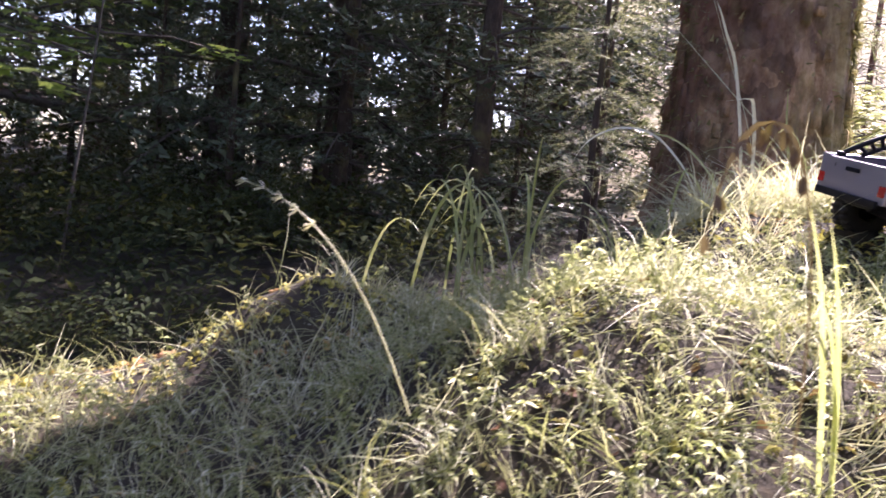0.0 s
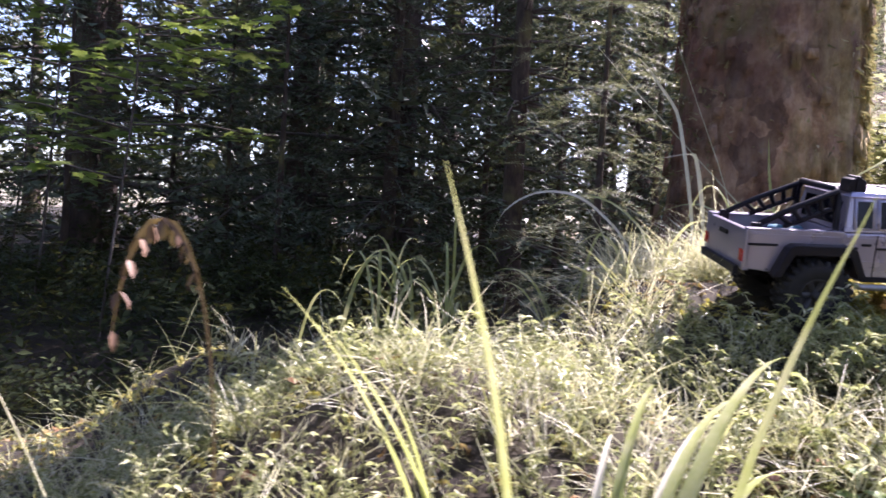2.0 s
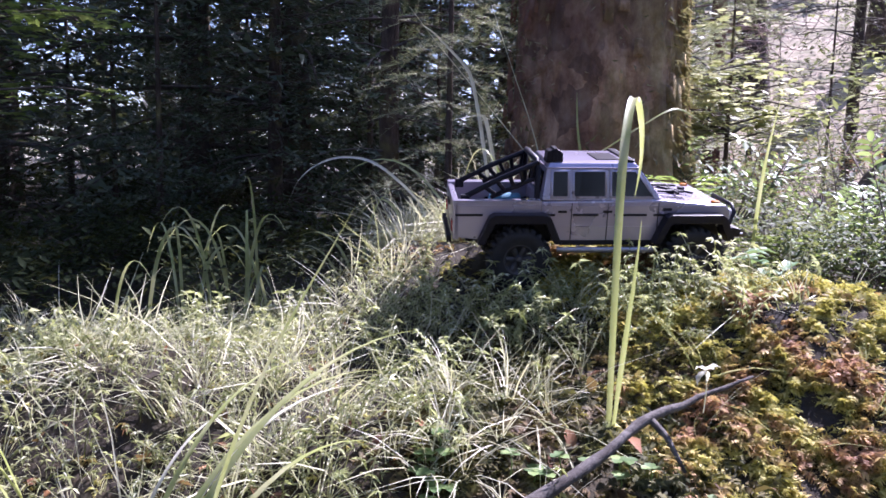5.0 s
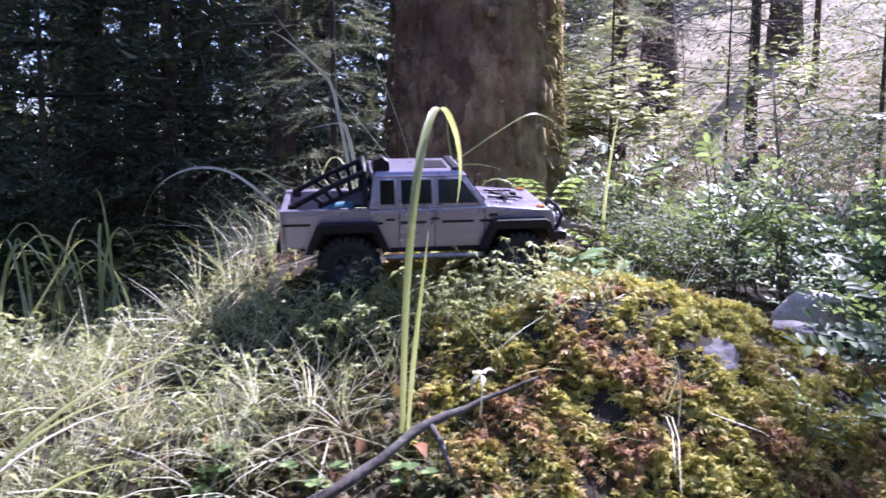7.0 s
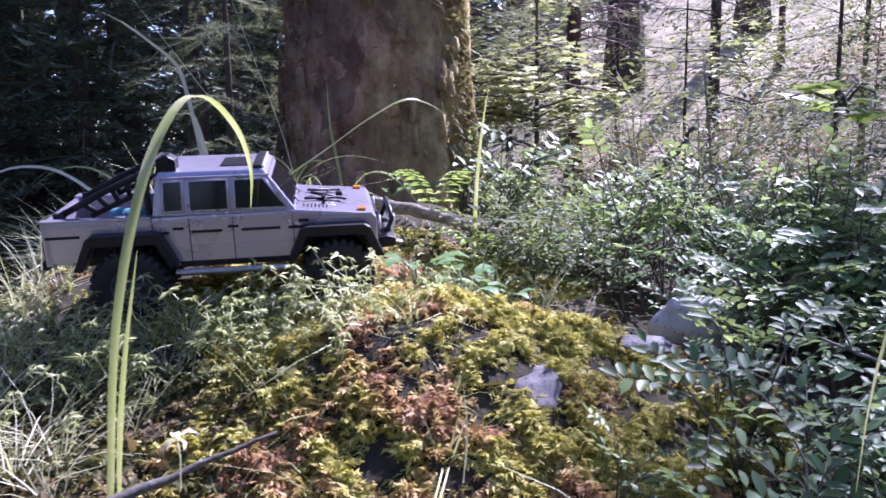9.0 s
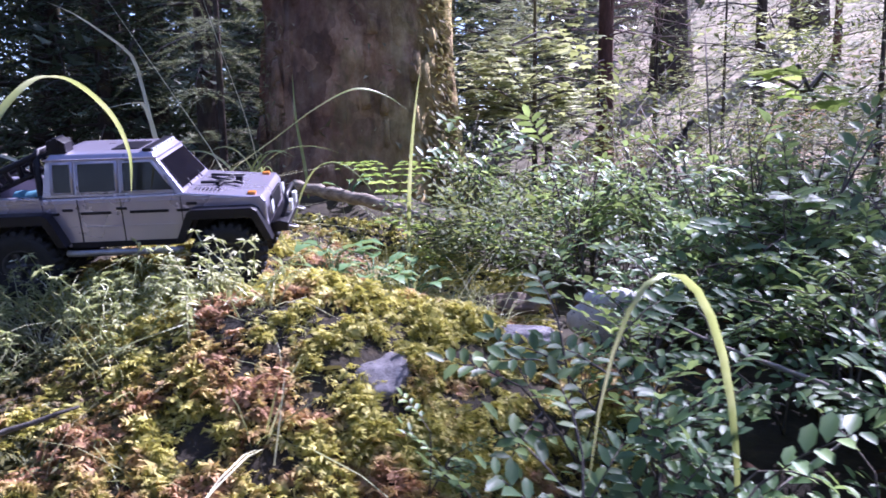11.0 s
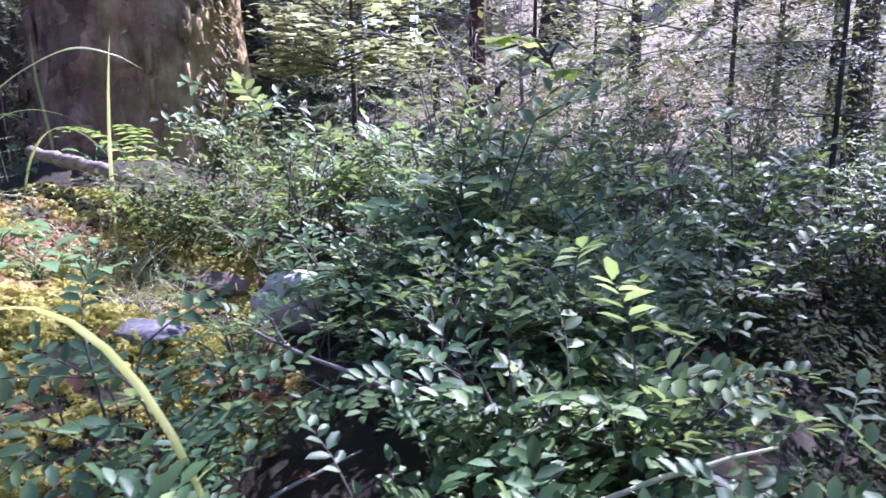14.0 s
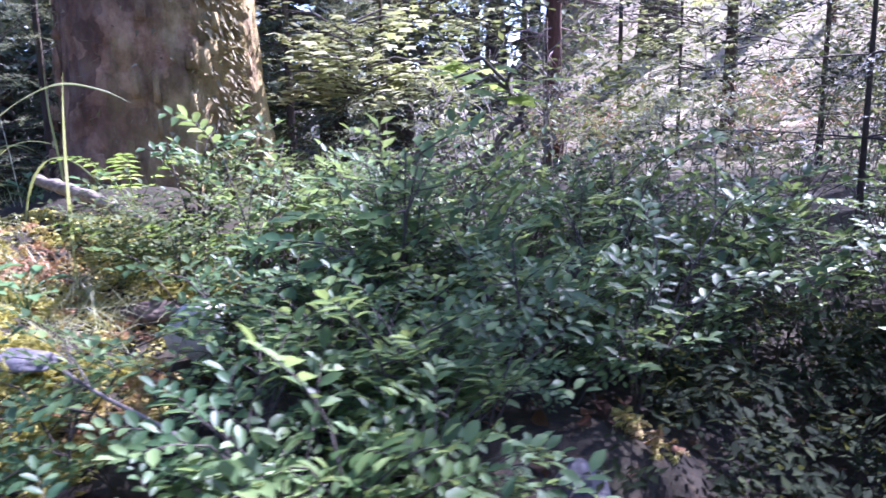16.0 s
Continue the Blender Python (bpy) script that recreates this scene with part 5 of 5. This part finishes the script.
def blade(base, rise, over, tip, width, material=None, side=None, plant=None, label=""):
    p = bezier(base, rise, over, tip)
    k = np.linspace(0, 1, len(p))
    w = width * np.minimum(1, 0.45 + 2 * k) * (1 - k ** 2.2) + 0.0004
    if plant is None:
        plant = clump(tuple(base), label or "long arching green grass growing on the mound")
    part("blade", ribbon(p - np.asarray(plant.location), w, side, 0.22), material or M_BLADE, plant)


def through_points(pts, n=6):
    """A smooth line through all the points."""
    p = np.asarray(pts, float)
    p = np.concatenate([[2 * p[0] - p[1]], p, [2 * p[-1] - p[-2]]])
    out = []
    for i in range(1, len(p) - 2):
        for k in np.arange(n) / n:
            out.append(0.5 * (2 * p[i] + (p[i + 1] - p[i - 1]) * k + (2 * p[i - 1] - 5 * p[i] + 4 * p[i + 1] - p[i + 2]) * k ** 2 + (3 * p[i] - p[i - 1] - 3 * p[i + 1] + p[i + 2]) * k ** 3))
    return np.array(out + [p[-2]])


def long_blade(pts, width, material=None, side=(1, 0, 0), plant=None, label="", n=6, fold=0.22):
    """A blade through several points; with n = 1 it is kinked at each of them."""
    p = through_points(pts, n)
    k = np.linspace(0, 1, len(p))
    w = width * np.minimum(1, 0.5 + 1.6 * k) * (1 - k ** 3) + 0.0005
    if plant is None:
        plant = clump(tuple(p[0]), label or "long arching green grass growing on the mound")
    part("blade", ribbon(p - np.asarray(plant.location), w, side, fold), material or M_BLADE, plant)


def build_blades():
    cam_side = (1, 0, 0)
    g = lambda x, y: float(ground_z(x, y)) - 0.01
    # tall arching blade in front of the truck
    arch = clump((1.147, 1.025, g(1.147, 1.025)), "tall grass bent over in an arch before the truck")
    long_blade([(1.145, 1.02, g(1.145, 1.02)), (1.146, 1.06, 0.58), (1.150, 1.13, 0.73), (1.160, 1.205, 0.815), (1.172, 1.265, 0.828), (1.184, 1.33, 0.790), (1.187, 1.365, 0.735), (1.180, 1.375, 0.675)], 0.0125, None, (1, 0.2, 0), arch)
    blade((1.150, 1.03, g(1.15, 1.03)), (1.16, 1.03, 0.52), (1.17, 1.04, 0.58), (1.175, 1.06, 0.66), 0.007, side=cam_side, plant=arch)
    # arch over the bilberries
    blade((1.985, 1.12, g(1.985, 1.12)), (1.97, 1.04, 0.66), (1.86, 0.95, 0.74), (1.835, 0.93, 0.48), 0.0078, side=(1, 0.3, 0))
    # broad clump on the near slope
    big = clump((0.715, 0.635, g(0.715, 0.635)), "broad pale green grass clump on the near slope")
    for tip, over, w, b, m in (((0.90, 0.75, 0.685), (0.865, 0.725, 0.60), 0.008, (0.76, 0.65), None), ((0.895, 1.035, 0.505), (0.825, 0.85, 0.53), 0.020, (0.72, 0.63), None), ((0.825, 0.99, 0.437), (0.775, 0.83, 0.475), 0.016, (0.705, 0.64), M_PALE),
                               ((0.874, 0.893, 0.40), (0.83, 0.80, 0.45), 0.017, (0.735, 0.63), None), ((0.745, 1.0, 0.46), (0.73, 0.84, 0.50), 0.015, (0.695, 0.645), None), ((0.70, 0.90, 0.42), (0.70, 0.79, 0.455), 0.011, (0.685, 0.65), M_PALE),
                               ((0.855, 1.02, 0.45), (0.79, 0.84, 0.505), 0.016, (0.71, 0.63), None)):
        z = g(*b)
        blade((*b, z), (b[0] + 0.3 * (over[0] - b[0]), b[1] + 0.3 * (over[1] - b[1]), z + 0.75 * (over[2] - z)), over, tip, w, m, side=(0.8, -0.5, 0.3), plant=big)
    low = clump((0.56, 0.735, g(0.56, 0.735)), "pale narrow grass clump on the near slope")
    for tip, over, w, b in (((0.450, 0.605, 0.580), (0.505, 0.665, 0.50), 0.006, (0.555, 0.735)), ((0.475, 0.615, 0.560), (0.525, 0.675, 0.48), 0.006, (0.570, 0.74)), ((0.50, 0.69, 0.50), (0.535, 0.70, 0.47), 0.005, (0.565, 0.73))):
        z = g(*b)
        blade((*b, z), (b[0] * 0.75 + 0.25 * over[0], b[1], z + 0.5 * (over[2] - z)), over, tip, w, side=(0.8, -0.3, 0.3), plant=low)
    blade((0.675, 0.500, g(0.675, 0.50)), (0.672, 0.495, 0.45), (0.655, 0.478, 0.54), (0.620, 0.452, 0.668), 0.0065, side=cam_side)
    # tall ones beside the old trunk
    long_blade([(0.842, 2.03, g(0.842, 2.03)), (0.832, 2.035, 0.66), (0.815, 2.035, 0.78), (0.792, 2.035, 0.90), (0.772, 2.03, 0.972), (0.737, 1.99, 1.015), (0.70, 1.93, 1.055), (0.672, 1.88, 1.072)], 0.0095, M_PALE, (1, 0.2, 0.2), None, "pale kinked grass blade standing on the crest", 2)
    long_blade([(0.866, 2.03, g(0.866, 2.03)), (0.857, 2.02, 0.66), (0.842, 2.0, 0.77), (0.826, 1.99, 0.845), (0.812, 1.975, 0.857), (0.775, 1.95, 0.848), (0.74, 1.93, 0.838)], 0.0105, M_PALE, (1, 0.2, 0.2), None, "bleached folded grass blade on the crest", 2)
    long_blade([(0.80, 2.05, g(0.80, 2.05)), (0.90, 2.05, 0.625), (1.01, 2.05, 0.70), (1.12, 2.05, 0.77), (1.22, 2.06, 0.838), (1.30, 2.11, 0.884), (1.36, 2.18, 0.872), (1.40, 2.24, 0.84)], 0.010, None, (0.3, 0.8, 0.5))
    for pts in ([(1.035, 2.05, g(1.035, 2.05)), (0.979, 2.06, 0.69), (0.82, 2.13, 0.88), (0.66, 2.20, 1.06), (0.55, 2.24, 1.19)], [(0.985, 2.30, g(0.985, 2.30)), (0.93, 2.32, 0.80), (0.845, 2.34, 1.03), (0.775, 2.36, 1.22)]):
        p = through_points(pts, 3)
        part("stem", tube(p - p[0], np.linspace(0.0016, 0.0007, len(p)), 4), M_STRAW, clump(tuple(p[0]), "thin dead grass stem leaning over the crest"))
    blade((1.475, 1.90, g(1.475, 1.90)), (1.475, 1.9, 0.65), (1.49, 1.89, 0.78), (1.512, 1.88, 0.89), 0.009, side=cam_side)
    long_blade([(1.085, 2.35, g(1.085, 2.35)), (1.078, 2.352, 0.69), (1.052, 2.362, 0.83), (1.043, 2.37, 0.955)], 0.009)
    long_blade([(0.735, 1.91, g(0.735, 1.91)), (0.681, 1.912, 0.612), (0.615, 1.885, 0.69), (0.545, 1.86, 0.735), (0.46, 1.84, 0.735), (0.39, 1.82, 0.69), (0.35, 1.81, 0.61)], 0.0075, M_PALE, (0.2, 0.5, 0.8), None, "pale arching grass blade over the slope")
    blade((0.80, 1.90, g(0.80, 1.90)), (0.74, 1.92, 0.68), (0.58, 1.93, 0.84), (0.44, 1.90, 0.66), 0.007, side=(0.2, 0.5, 0.8))
    blade((0.93, 1.78, g(0.93, 1.78)), (0.90, 1.78, 0.75), (0.84, 1.80, 0.86), (0.80, 1.80, 0.66), 0.006, side=(0.6, 0.6, 0))
    # clump in the hollow behind
    r = np.random.default_rng(14)
    back = clump((0.10, 1.85, g(0.10, 1.85)), "dark green arching grass clump behind the mound")
    for i in range(18):
        x, y = r.normal(0.16, 0.14), r.normal(1.82, 0.07)
        z = g(x, y)
        L, a = r.uniform(0.22, 0.42), r.uniform(0, 6.28)
        o = np.array([math.cos(a) * L * 0.55, math.sin(a) * L * 0.25])
        blade((x, y, z), (x + 0.1 * o[0], y, z + 0.6 * L), (x + 0.5 * o[0], y + 0.4 * o[1], z + 1.25 * L), (x + 1.2 * o[0], y + o[1], z + r.uniform(0.5, 1.1) * L), r.uniform(0.006, 0.011), side=(0.9, 0.4, 0), plant=back)
    for i in range(14):
        x, y = r.uniform(0.45, 1.05), r.uniform(1.72, 1.95)
        z = g(x, y)
        L, a = r.uniform(0.12, 0.24), r.uniform(0, 6.28)
        o = np.array([math.cos(a) * L * 0.7, math.sin(a) * L * 0.3])
        blade((x, y, z), (x + 0.15 * o[0], y, z + 0.6 * L), (x + 0.6 * o[0], y + 0.4 * o[1], z + 1.1 * L), (x + 1.2 * o[0], y + o[1], z + r.uniform(0.4, 1.0) * L), r.uniform(0.004, 0.008), side=(0.9, 0.4, 0))
    root = clump((0.98, 2.17, g(0.98, 2.17)), "pale arching grass tuft at the foot of the old tree")
    for i in range(16):
        x, y = r.normal(0.97, 0.06), r.normal(2.17, 0.05)
        z = g(x, y)
        L, a = r.uniform(0.14, 0.28), r.uniform(0, 6.28)
        o = np.array([math.cos(a) * L * 0.9, math.sin(a) * L * 0.4])
        blade((x, y, z), (x + 0.15 * o[0], y, z + 0.7 * L), (x + 0.6 * o[0], y + 0.4 * o[1], z + 1.1 * L), (x + 1.3 * o[0], y + o[1], z + r.uniform(0.2, 0.9) * L), r.uniform(0.005, 0.009), side=(0.6, 0.6, 0.4), plant=root)
    for x, y, n, h in ((1.52, 2.02, 7, 0.17), (1.36, 2.27, 6, 0.20), (1.68, 2.12, 6, 0.16)):
        fern = thing("fern", None, None, "small green fern beside the fallen branch", "fern", "small ferns", where=(x, y, g(x, y) + 0.008))
        for k in range(n):
            a = k * 6.283 / n + r.uniform(-0.3, 0.3)
            d = np.array([math.cos(a), math.sin(a)])
            q = bezier((0, 0, 0), (*(d * h * 0.2), h * 0.6), (*(d * h * 0.6), h * 1.0), (*(d * h * 1.05), h * 0.75), 12)
            fr = tube(q, np.linspace(0.0011, 0.0004, len(q)), 4)
            sd = np.array([-d[1], d[0], 0])
            for j in range(2, len(q)):
                ln = 0.034 * math.sin(math.pi * (j / len(q)) ** 0.7) + 0.006
                for sg in (-1, 1):
                    fr.merge(oval_leaf(ln, ln * 0.3, 0.2, False), at(frame_of(sd * sg + np.array([*(d * 0.35), 0.1])), q[j]))
            part("frond", fr, M_MAPLE, fern)
    # nodding seed head over the slope
    p = bezier((0.14, 0.70, 0.33), (0.10, 0.68, 0.44), (0.05, 0.665, 0.53), (-0.03, 0.664, 0.546))
    sh = tube(p - p[0], np.linspace(0.0011, 0.0005, len(p)), 4)
    rs = np.random.default_rng(4)
    for q in p[9:]:
        for _ in range(7):
            sh.merge(oval_leaf(0.011, 0.0028, 0.1), at(frame_of(np.array([-1, 0, 0.1]) + rs.normal(0, 0.45, 3)), q - p[0]))
    thing("grass_seed_head", sh, M_STRAW, "pale nodding grass seed head on a thin stem", "grass stem", where=tuple(p[0]))
    # dry brown arching frond
    p = bezier((0.440, 0.54, 0.37), (0.445, 0.54, 0.66), (0.37, 0.53, 0.685), (0.355, 0.53, 0.545))
    rr = np.random.default_rng(2)
    fr = ribbon(p - p[0], np.concatenate([np.full(5, 0.002), rr.uniform(0.002, 0.007, len(p) - 6), [0.001]]), (1, 0.3, 0), 0.4)
    for q in p[5:]:
        for sd in (-1, 1):
            d = np.array([sd * 0.25, 0.2 * sd, -1.0]) + rr.normal(0, 0.25, 3)
            fr.merge(oval_leaf(0.016, 0.006, 0.2), at(frame_of(d), q - p[0]))
    thing("dry_frond", fr, M_DRY, "dry brown fern frond bent into an arch", "fern", where=tuple(p[0]))


build_blades()


# ---- stones, log, sticks ----
def boulder(name, x, y, z, sx, sy, sz, seed, label, material=None):
    bm = bmesh.new()
    bmesh.ops.create_icosphere(bm, subdivisions=4, radius=1)
    for v in bm.verts:
        n = noise.noise(v.co * 1.3 + Vector((seed, 0, 0))) * 0.28 + noise.noise(v.co * 4 + Vector((0, seed, 0))) * 0.07
        v.co *= 1 + n
        v.co = Vector((v.co.x * sx, v.co.y * sy, v.co.z * sz))
    for f in bm.faces:
        f.smooth = True
    return thing(name, bm, material or M_STONE, label, "stone", where=(x, y, z))


boulder("stone", 1.895, 1.70, 0.436, 0.075, 0.05, 0.055, 2.0, "pale grey rounded granite stone among the bilberries", M_PALESTONE)
boulder("boulder", 1.582, 1.275, 0.440, 0.052, 0.07, 0.034, 5.0, "grey granite boulder showing through the moss")
boulder("boulder", 1.725, 1.455, 0.459, 0.085, 0.036, 0.013, 17.0, "flat grey granite edge of the mossy boulder")
boulder("stone", 1.69, 1.85, 0.418, 0.07, 0.04, 0.025, 11.0, "brownish flat stone behind the boulder", M_BROWNSTONE)
boulder("stone", 2.537, 1.45, 0.338, 0.032, 0.038, 0.035, 13.0, "grey stone in the dark hollow")


def branch(name, pts, radii, material, label, sides=8, seed=1, twigs=()):
    r = np.random.default_rng(seed)
    k = np.linspace(0, 1, 16)
    src = np.linspace(0, 1, len(pts))
    p = np.stack([np.interp(k, src, [q[i] for q in pts]) for i in range(3)], 1) + r.normal(0, radii[0] * 0.18, (16, 3))
    w = np.interp(k, np.linspace(0, 1, len(radii)), radii) * r.uniform(0.85, 1.15, 16)
    s = tube(p - p[0], w, sides)
    for a, b, rad in twigs:
        s.merge(tube([np.asarray(a) - p[0], (np.asarray(a) + b) / 2 - p[0] + (0, 0, 0.008), np.asarray(b) - p[0]], [rad, rad * 0.8, rad * 0.4], 5))
    return thing(name, s.mesh(name, material, True), None, label, "stick", where=tuple(p[0]))


branch("stick", [(1.04, 0.79, 0.372), (1.12, 0.88, 0.402), (1.186, 0.955, 0.436), (1.25, 1.01, 0.452), (1.318, 1.05, 0.472)], [0.0075, 0.0065, 0.0055, 0.004, 0.0015], M_STICK,
       "dark lichen-grey dead stick lying on the moss", twigs=(((1.19, 0.96, 0.436), (1.225, 0.90, 0.40), 0.005),))
branch("log", [(1.075, 2.26, 0.650), (1.2, 2.22, 0.628), (1.36, 2.16, 0.596), (1.52, 2.09, 0.56)], [0.015, 0.017, 0.016, 0.010], M_STICKWOOD, "bleached broken branch lying by the old tree", 10, 3)
branch("twig", [(1.955, 1.30, 0.510), (2.01, 1.29, 0.488), (2.09, 1.28, 0.462), (2.17, 1.26, 0.43)], [0.002, 0.0025, 0.003, 0.003], M_WOOD, "pale forked twig over the dark hollow", 5, 4,
       (((1.99, 1.295, 0.498), (1.965, 1.29, 0.54), 0.0016), ((1.985, 1.295, 0.499), (1.975, 1.28, 0.50), 0.0014)))
branch("twig", [(2.14, 1.02, 0.415), (2.25, 1.04, 0.44), (2.36, 1.07, 0.47), (2.46, 1.10, 0.485)], [0.0035, 0.003, 0.0025, 0.0015], M_STRAW, "yellowish dry stem among the bilberries", 5, 5)
branch("twig", [(1.98, 1.06, 0.40), (2.04, 1.1, 0.43), (2.1, 1.16, 0.44)], [0.002, 0.002, 0.001], M_WOOD, "thin dead twig among the bilberries", 5, 6)
branch("twig", [(2.4, 0.98, 0.40), (2.47, 1.02, 0.45), (2.52, 1.05, 0.46)], [0.004, 0.004, 0.002], M_WOOD, "short broken twig among the bilberries", 5, 7)
branch("branch", [(1.98, 3.28, 0.45), (2.08, 3.30, 0.58), (2.2, 3.32, 0.74), (2.28, 3.33, 0.85)], [0.03, 0.026, 0.02, 0.012], M_TWIG, "dark leaning broken branch in the undergrowth", 8, 8)


def build_litter():
    r = np.random.default_rng(21)
    soups = []
    for t in [oval_leaf(0.03, 0.02, 0.3), oval_leaf(0.022, 0.016, -0.3), oval_leaf(0.04, 0.018, 0.4)]:
        p = places(r, 130, 1.5, 3.2, 0.7, 2.0, None, -0.006)
        soups.append(scatter(t, p, r, 0.5, (0.7, 1.4)))
        p = places(r, 45, 2.5, 3.4, 0.9, 2.1, None, -0.004)
        soups.append(scatter(t, p, r, 0.6, (0.5, 1.2)))
        p = places(r, 45, 0.2, 1.6, 0.7, 1.2, None, -0.012)
        soups.append(scatter(t, p, r, 0.6, (0.5, 1.0)))
    thing("leaf_litter", joined(soups), M_DEADLEAF, "brown dead leaves on the ground", "leaf litter", kind="stuff")
    # curled bleached leaf on the mound
    s = tube([(0.0, 0, -0.05), (0.002, 0, -0.02), (0, 0, 0)], [0.0008] * 3, 4)
    for a, b, ln, w in ((0.3, 0.6, 0.018, 0.010), (2.2, 0.2, 0.016, 0.009), (3.9, -0.5, 0.020, 0.008), (5.2, 0.9, 0.014, 0.009), (1.2, -0.9, 0.017, 0.006)):
        s.merge(oval_leaf(ln, w, 0.45), at(frame_of((math.cos(a), math.sin(a), b)), (0, 0, 0.001)))
    thing("curled_leaf", s, M_PALE, "crumpled bleached dead leaf on a thin stem", "dead leaf", where=(1.25, 0.97, 0.495))
    # clover
    bank = [(x, y, r.uniform(0.015, 0.035)) for x, y in zip(r.uniform(0.93, 1.32, 46), r.uniform(0.76, 0.96, 46))]
    for x, y, z0 in [(0.941, 0.878, 0.030), (0.957, 0.866, 0.026), (0.93, 0.89, 0.02)] + bank:
        z = float(ground_z(x, y))
        c = Soup()
        c.merge(tube([(0, 0, 0), (0.002, 0, z0 * 0.6), (0, 0, z0)], [0.0008] * 3, 4))
        for k in range(3):
            a = k * 2.094 + x * 40
            c.merge(oval_leaf(0.013, 0.013, 0.1), at(frame_of((math.cos(a), math.sin(a), 0.15)), (0, 0, z0)))
        thing("clover", c, M_BERRY, "small dark green three-leaved clover", "clover", "clovers", where=(x, y, z))
    # broad-leaved herb by the truck's track
    for x, y, n, L in ((1.38, 1.68, 10, 0.062), (1.47, 1.64, 9, 0.06), (1.53, 1.70, 8, 0.05), (1.02, 2.30, 9, 0.05), (1.22, 2.3, 8, 0.05)):
        herb_plant = thing("leafy_herb", None, None, "small broad-leaved green herb", "herb", "broad-leaved herbs", where=(x, y, float(ground_z(x, y))))
        for k in range(n):
            a = k * 2.4
            h = r.uniform(0.02, 0.07)
            e = np.array([math.cos(a) * 0.035, math.sin(a) * 0.035, h])
            c = tube([(0, 0, 0), e * (0.5, 0.5, 0.8), e], [0.0014] * 3, 4)
            c.merge(oval_leaf(L * r.uniform(0.7, 1.1), L * 0.5, 0.25), at(frame_of((math.cos(a), math.sin(a), r.uniform(0, 0.5))), e))
            part("leaf", c, M_HERBLEAF, herb_plant)


build_litter()


# ---- leafy saplings ----
def lobed_leaf(r, size):
    s = Soup()
    v = [(0, 0, 0)]
    for k in range(9):
        a = radians(-110 + k * 27.5)
        rad = (1.0, 0.55)[k % 2] * size * (1.1 - abs(k - 4) * 0.09)
        v.append((rad * math.cos(a), rad * math.sin(a), -0.15 * rad + r.normal(0, 0.04) * size))
    s.add(v, [(0, k, k + 1) for k in range(1, 9)])
    return s


def sapling(x, y, height, n, size, seed, label, layers=5, material=None, low=0.3, reach=(0.2, 0.42)):
    r = np.random.default_rng(seed)
    tree = thing("leafy_sapling", None, None, label, "sapling", "leafy saplings", where=(x, y, float(ground_z(x, y))))
    k = np.linspace(0, 1, 7)
    stem = np.stack([0.08 * np.sin(3 * k), 0.06 * k, height * k], 1) + r.normal(0, 0.02, (7, 3)) * k[:, None]
    trunk, limbs, lv = tube(stem, np.linspace(0.0045, 0.0015, 7) * height / 1.5, 6), Soup(), Soup()
    for i in range(layers * 3):
        z = height * r.uniform(low, 1)
        a = r.uniform(0, 6.28)
        L = height * r.uniform(*reach)
        o = np.array([0.08 * math.sin(3 * z / height), 0.06 * z / height, z])
        e = o + L * np.array([math.cos(a), math.sin(a), r.uniform(-0.05, 0.3)])
        limbs.merge(tube([o, (o + e) / 2 + (0, 0, 0.03), e], [0.005, 0.004, 0.002], 4))
        for _ in range(n):
            p = o + (e - o) * r.uniform(0.25, 1.05) + r.normal(0, 0.05, 3) * (1, 1, 0.35)
            b = r.uniform(0, 6.28)
            lv.merge(lobed_leaf(r, size * r.uniform(0.7, 1.2)), at(frame_of((math.cos(b), math.sin(b), r.normal(-0.1, 0.2))), p))
    part("trunk", trunk, M_TWIG, tree)
    tagged(part("branch_work", limbs, M_TWIG, tree), kind="stuff")
    part("crown", lv, material or M_MAPLE, tree)
    return tree


sapling(-1.45, 2.6, 2.1, 20, 0.055, 61, "maple sapling with layered light green leaves in the valley", 9)
sapling(-2.2, 3.0, 2.5, 20, 0.06, 62, "maple sapling with layered light green leaves in the valley", 9)
sapling(-3.0, 3.6, 2.7, 16, 0.06, 66, "maple sapling with layered light green leaves in the valley", 8)
sapling(1.56, 3.28, 0.80, 34, 0.036, 63, "small sapling with pale yellow-green leaves by the old trunk", 8, M_LITLEAF, 0.6, (0.25, 0.5))
sapling(2.33, 2.13, 0.50, 3, 0.06, 64, "small maple seedling above the bilberries", 2, None, 0.9, (0.15, 0.35))
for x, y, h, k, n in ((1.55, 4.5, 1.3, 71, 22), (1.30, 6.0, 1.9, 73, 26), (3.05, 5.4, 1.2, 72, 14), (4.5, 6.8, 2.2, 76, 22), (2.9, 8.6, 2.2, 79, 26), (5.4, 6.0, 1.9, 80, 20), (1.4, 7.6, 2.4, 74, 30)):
    sapling(x, y, h, n, 0.04, k, "slim sapling at the clearing, sunlight put into its pale leaves", 9, M_LITLEAF)
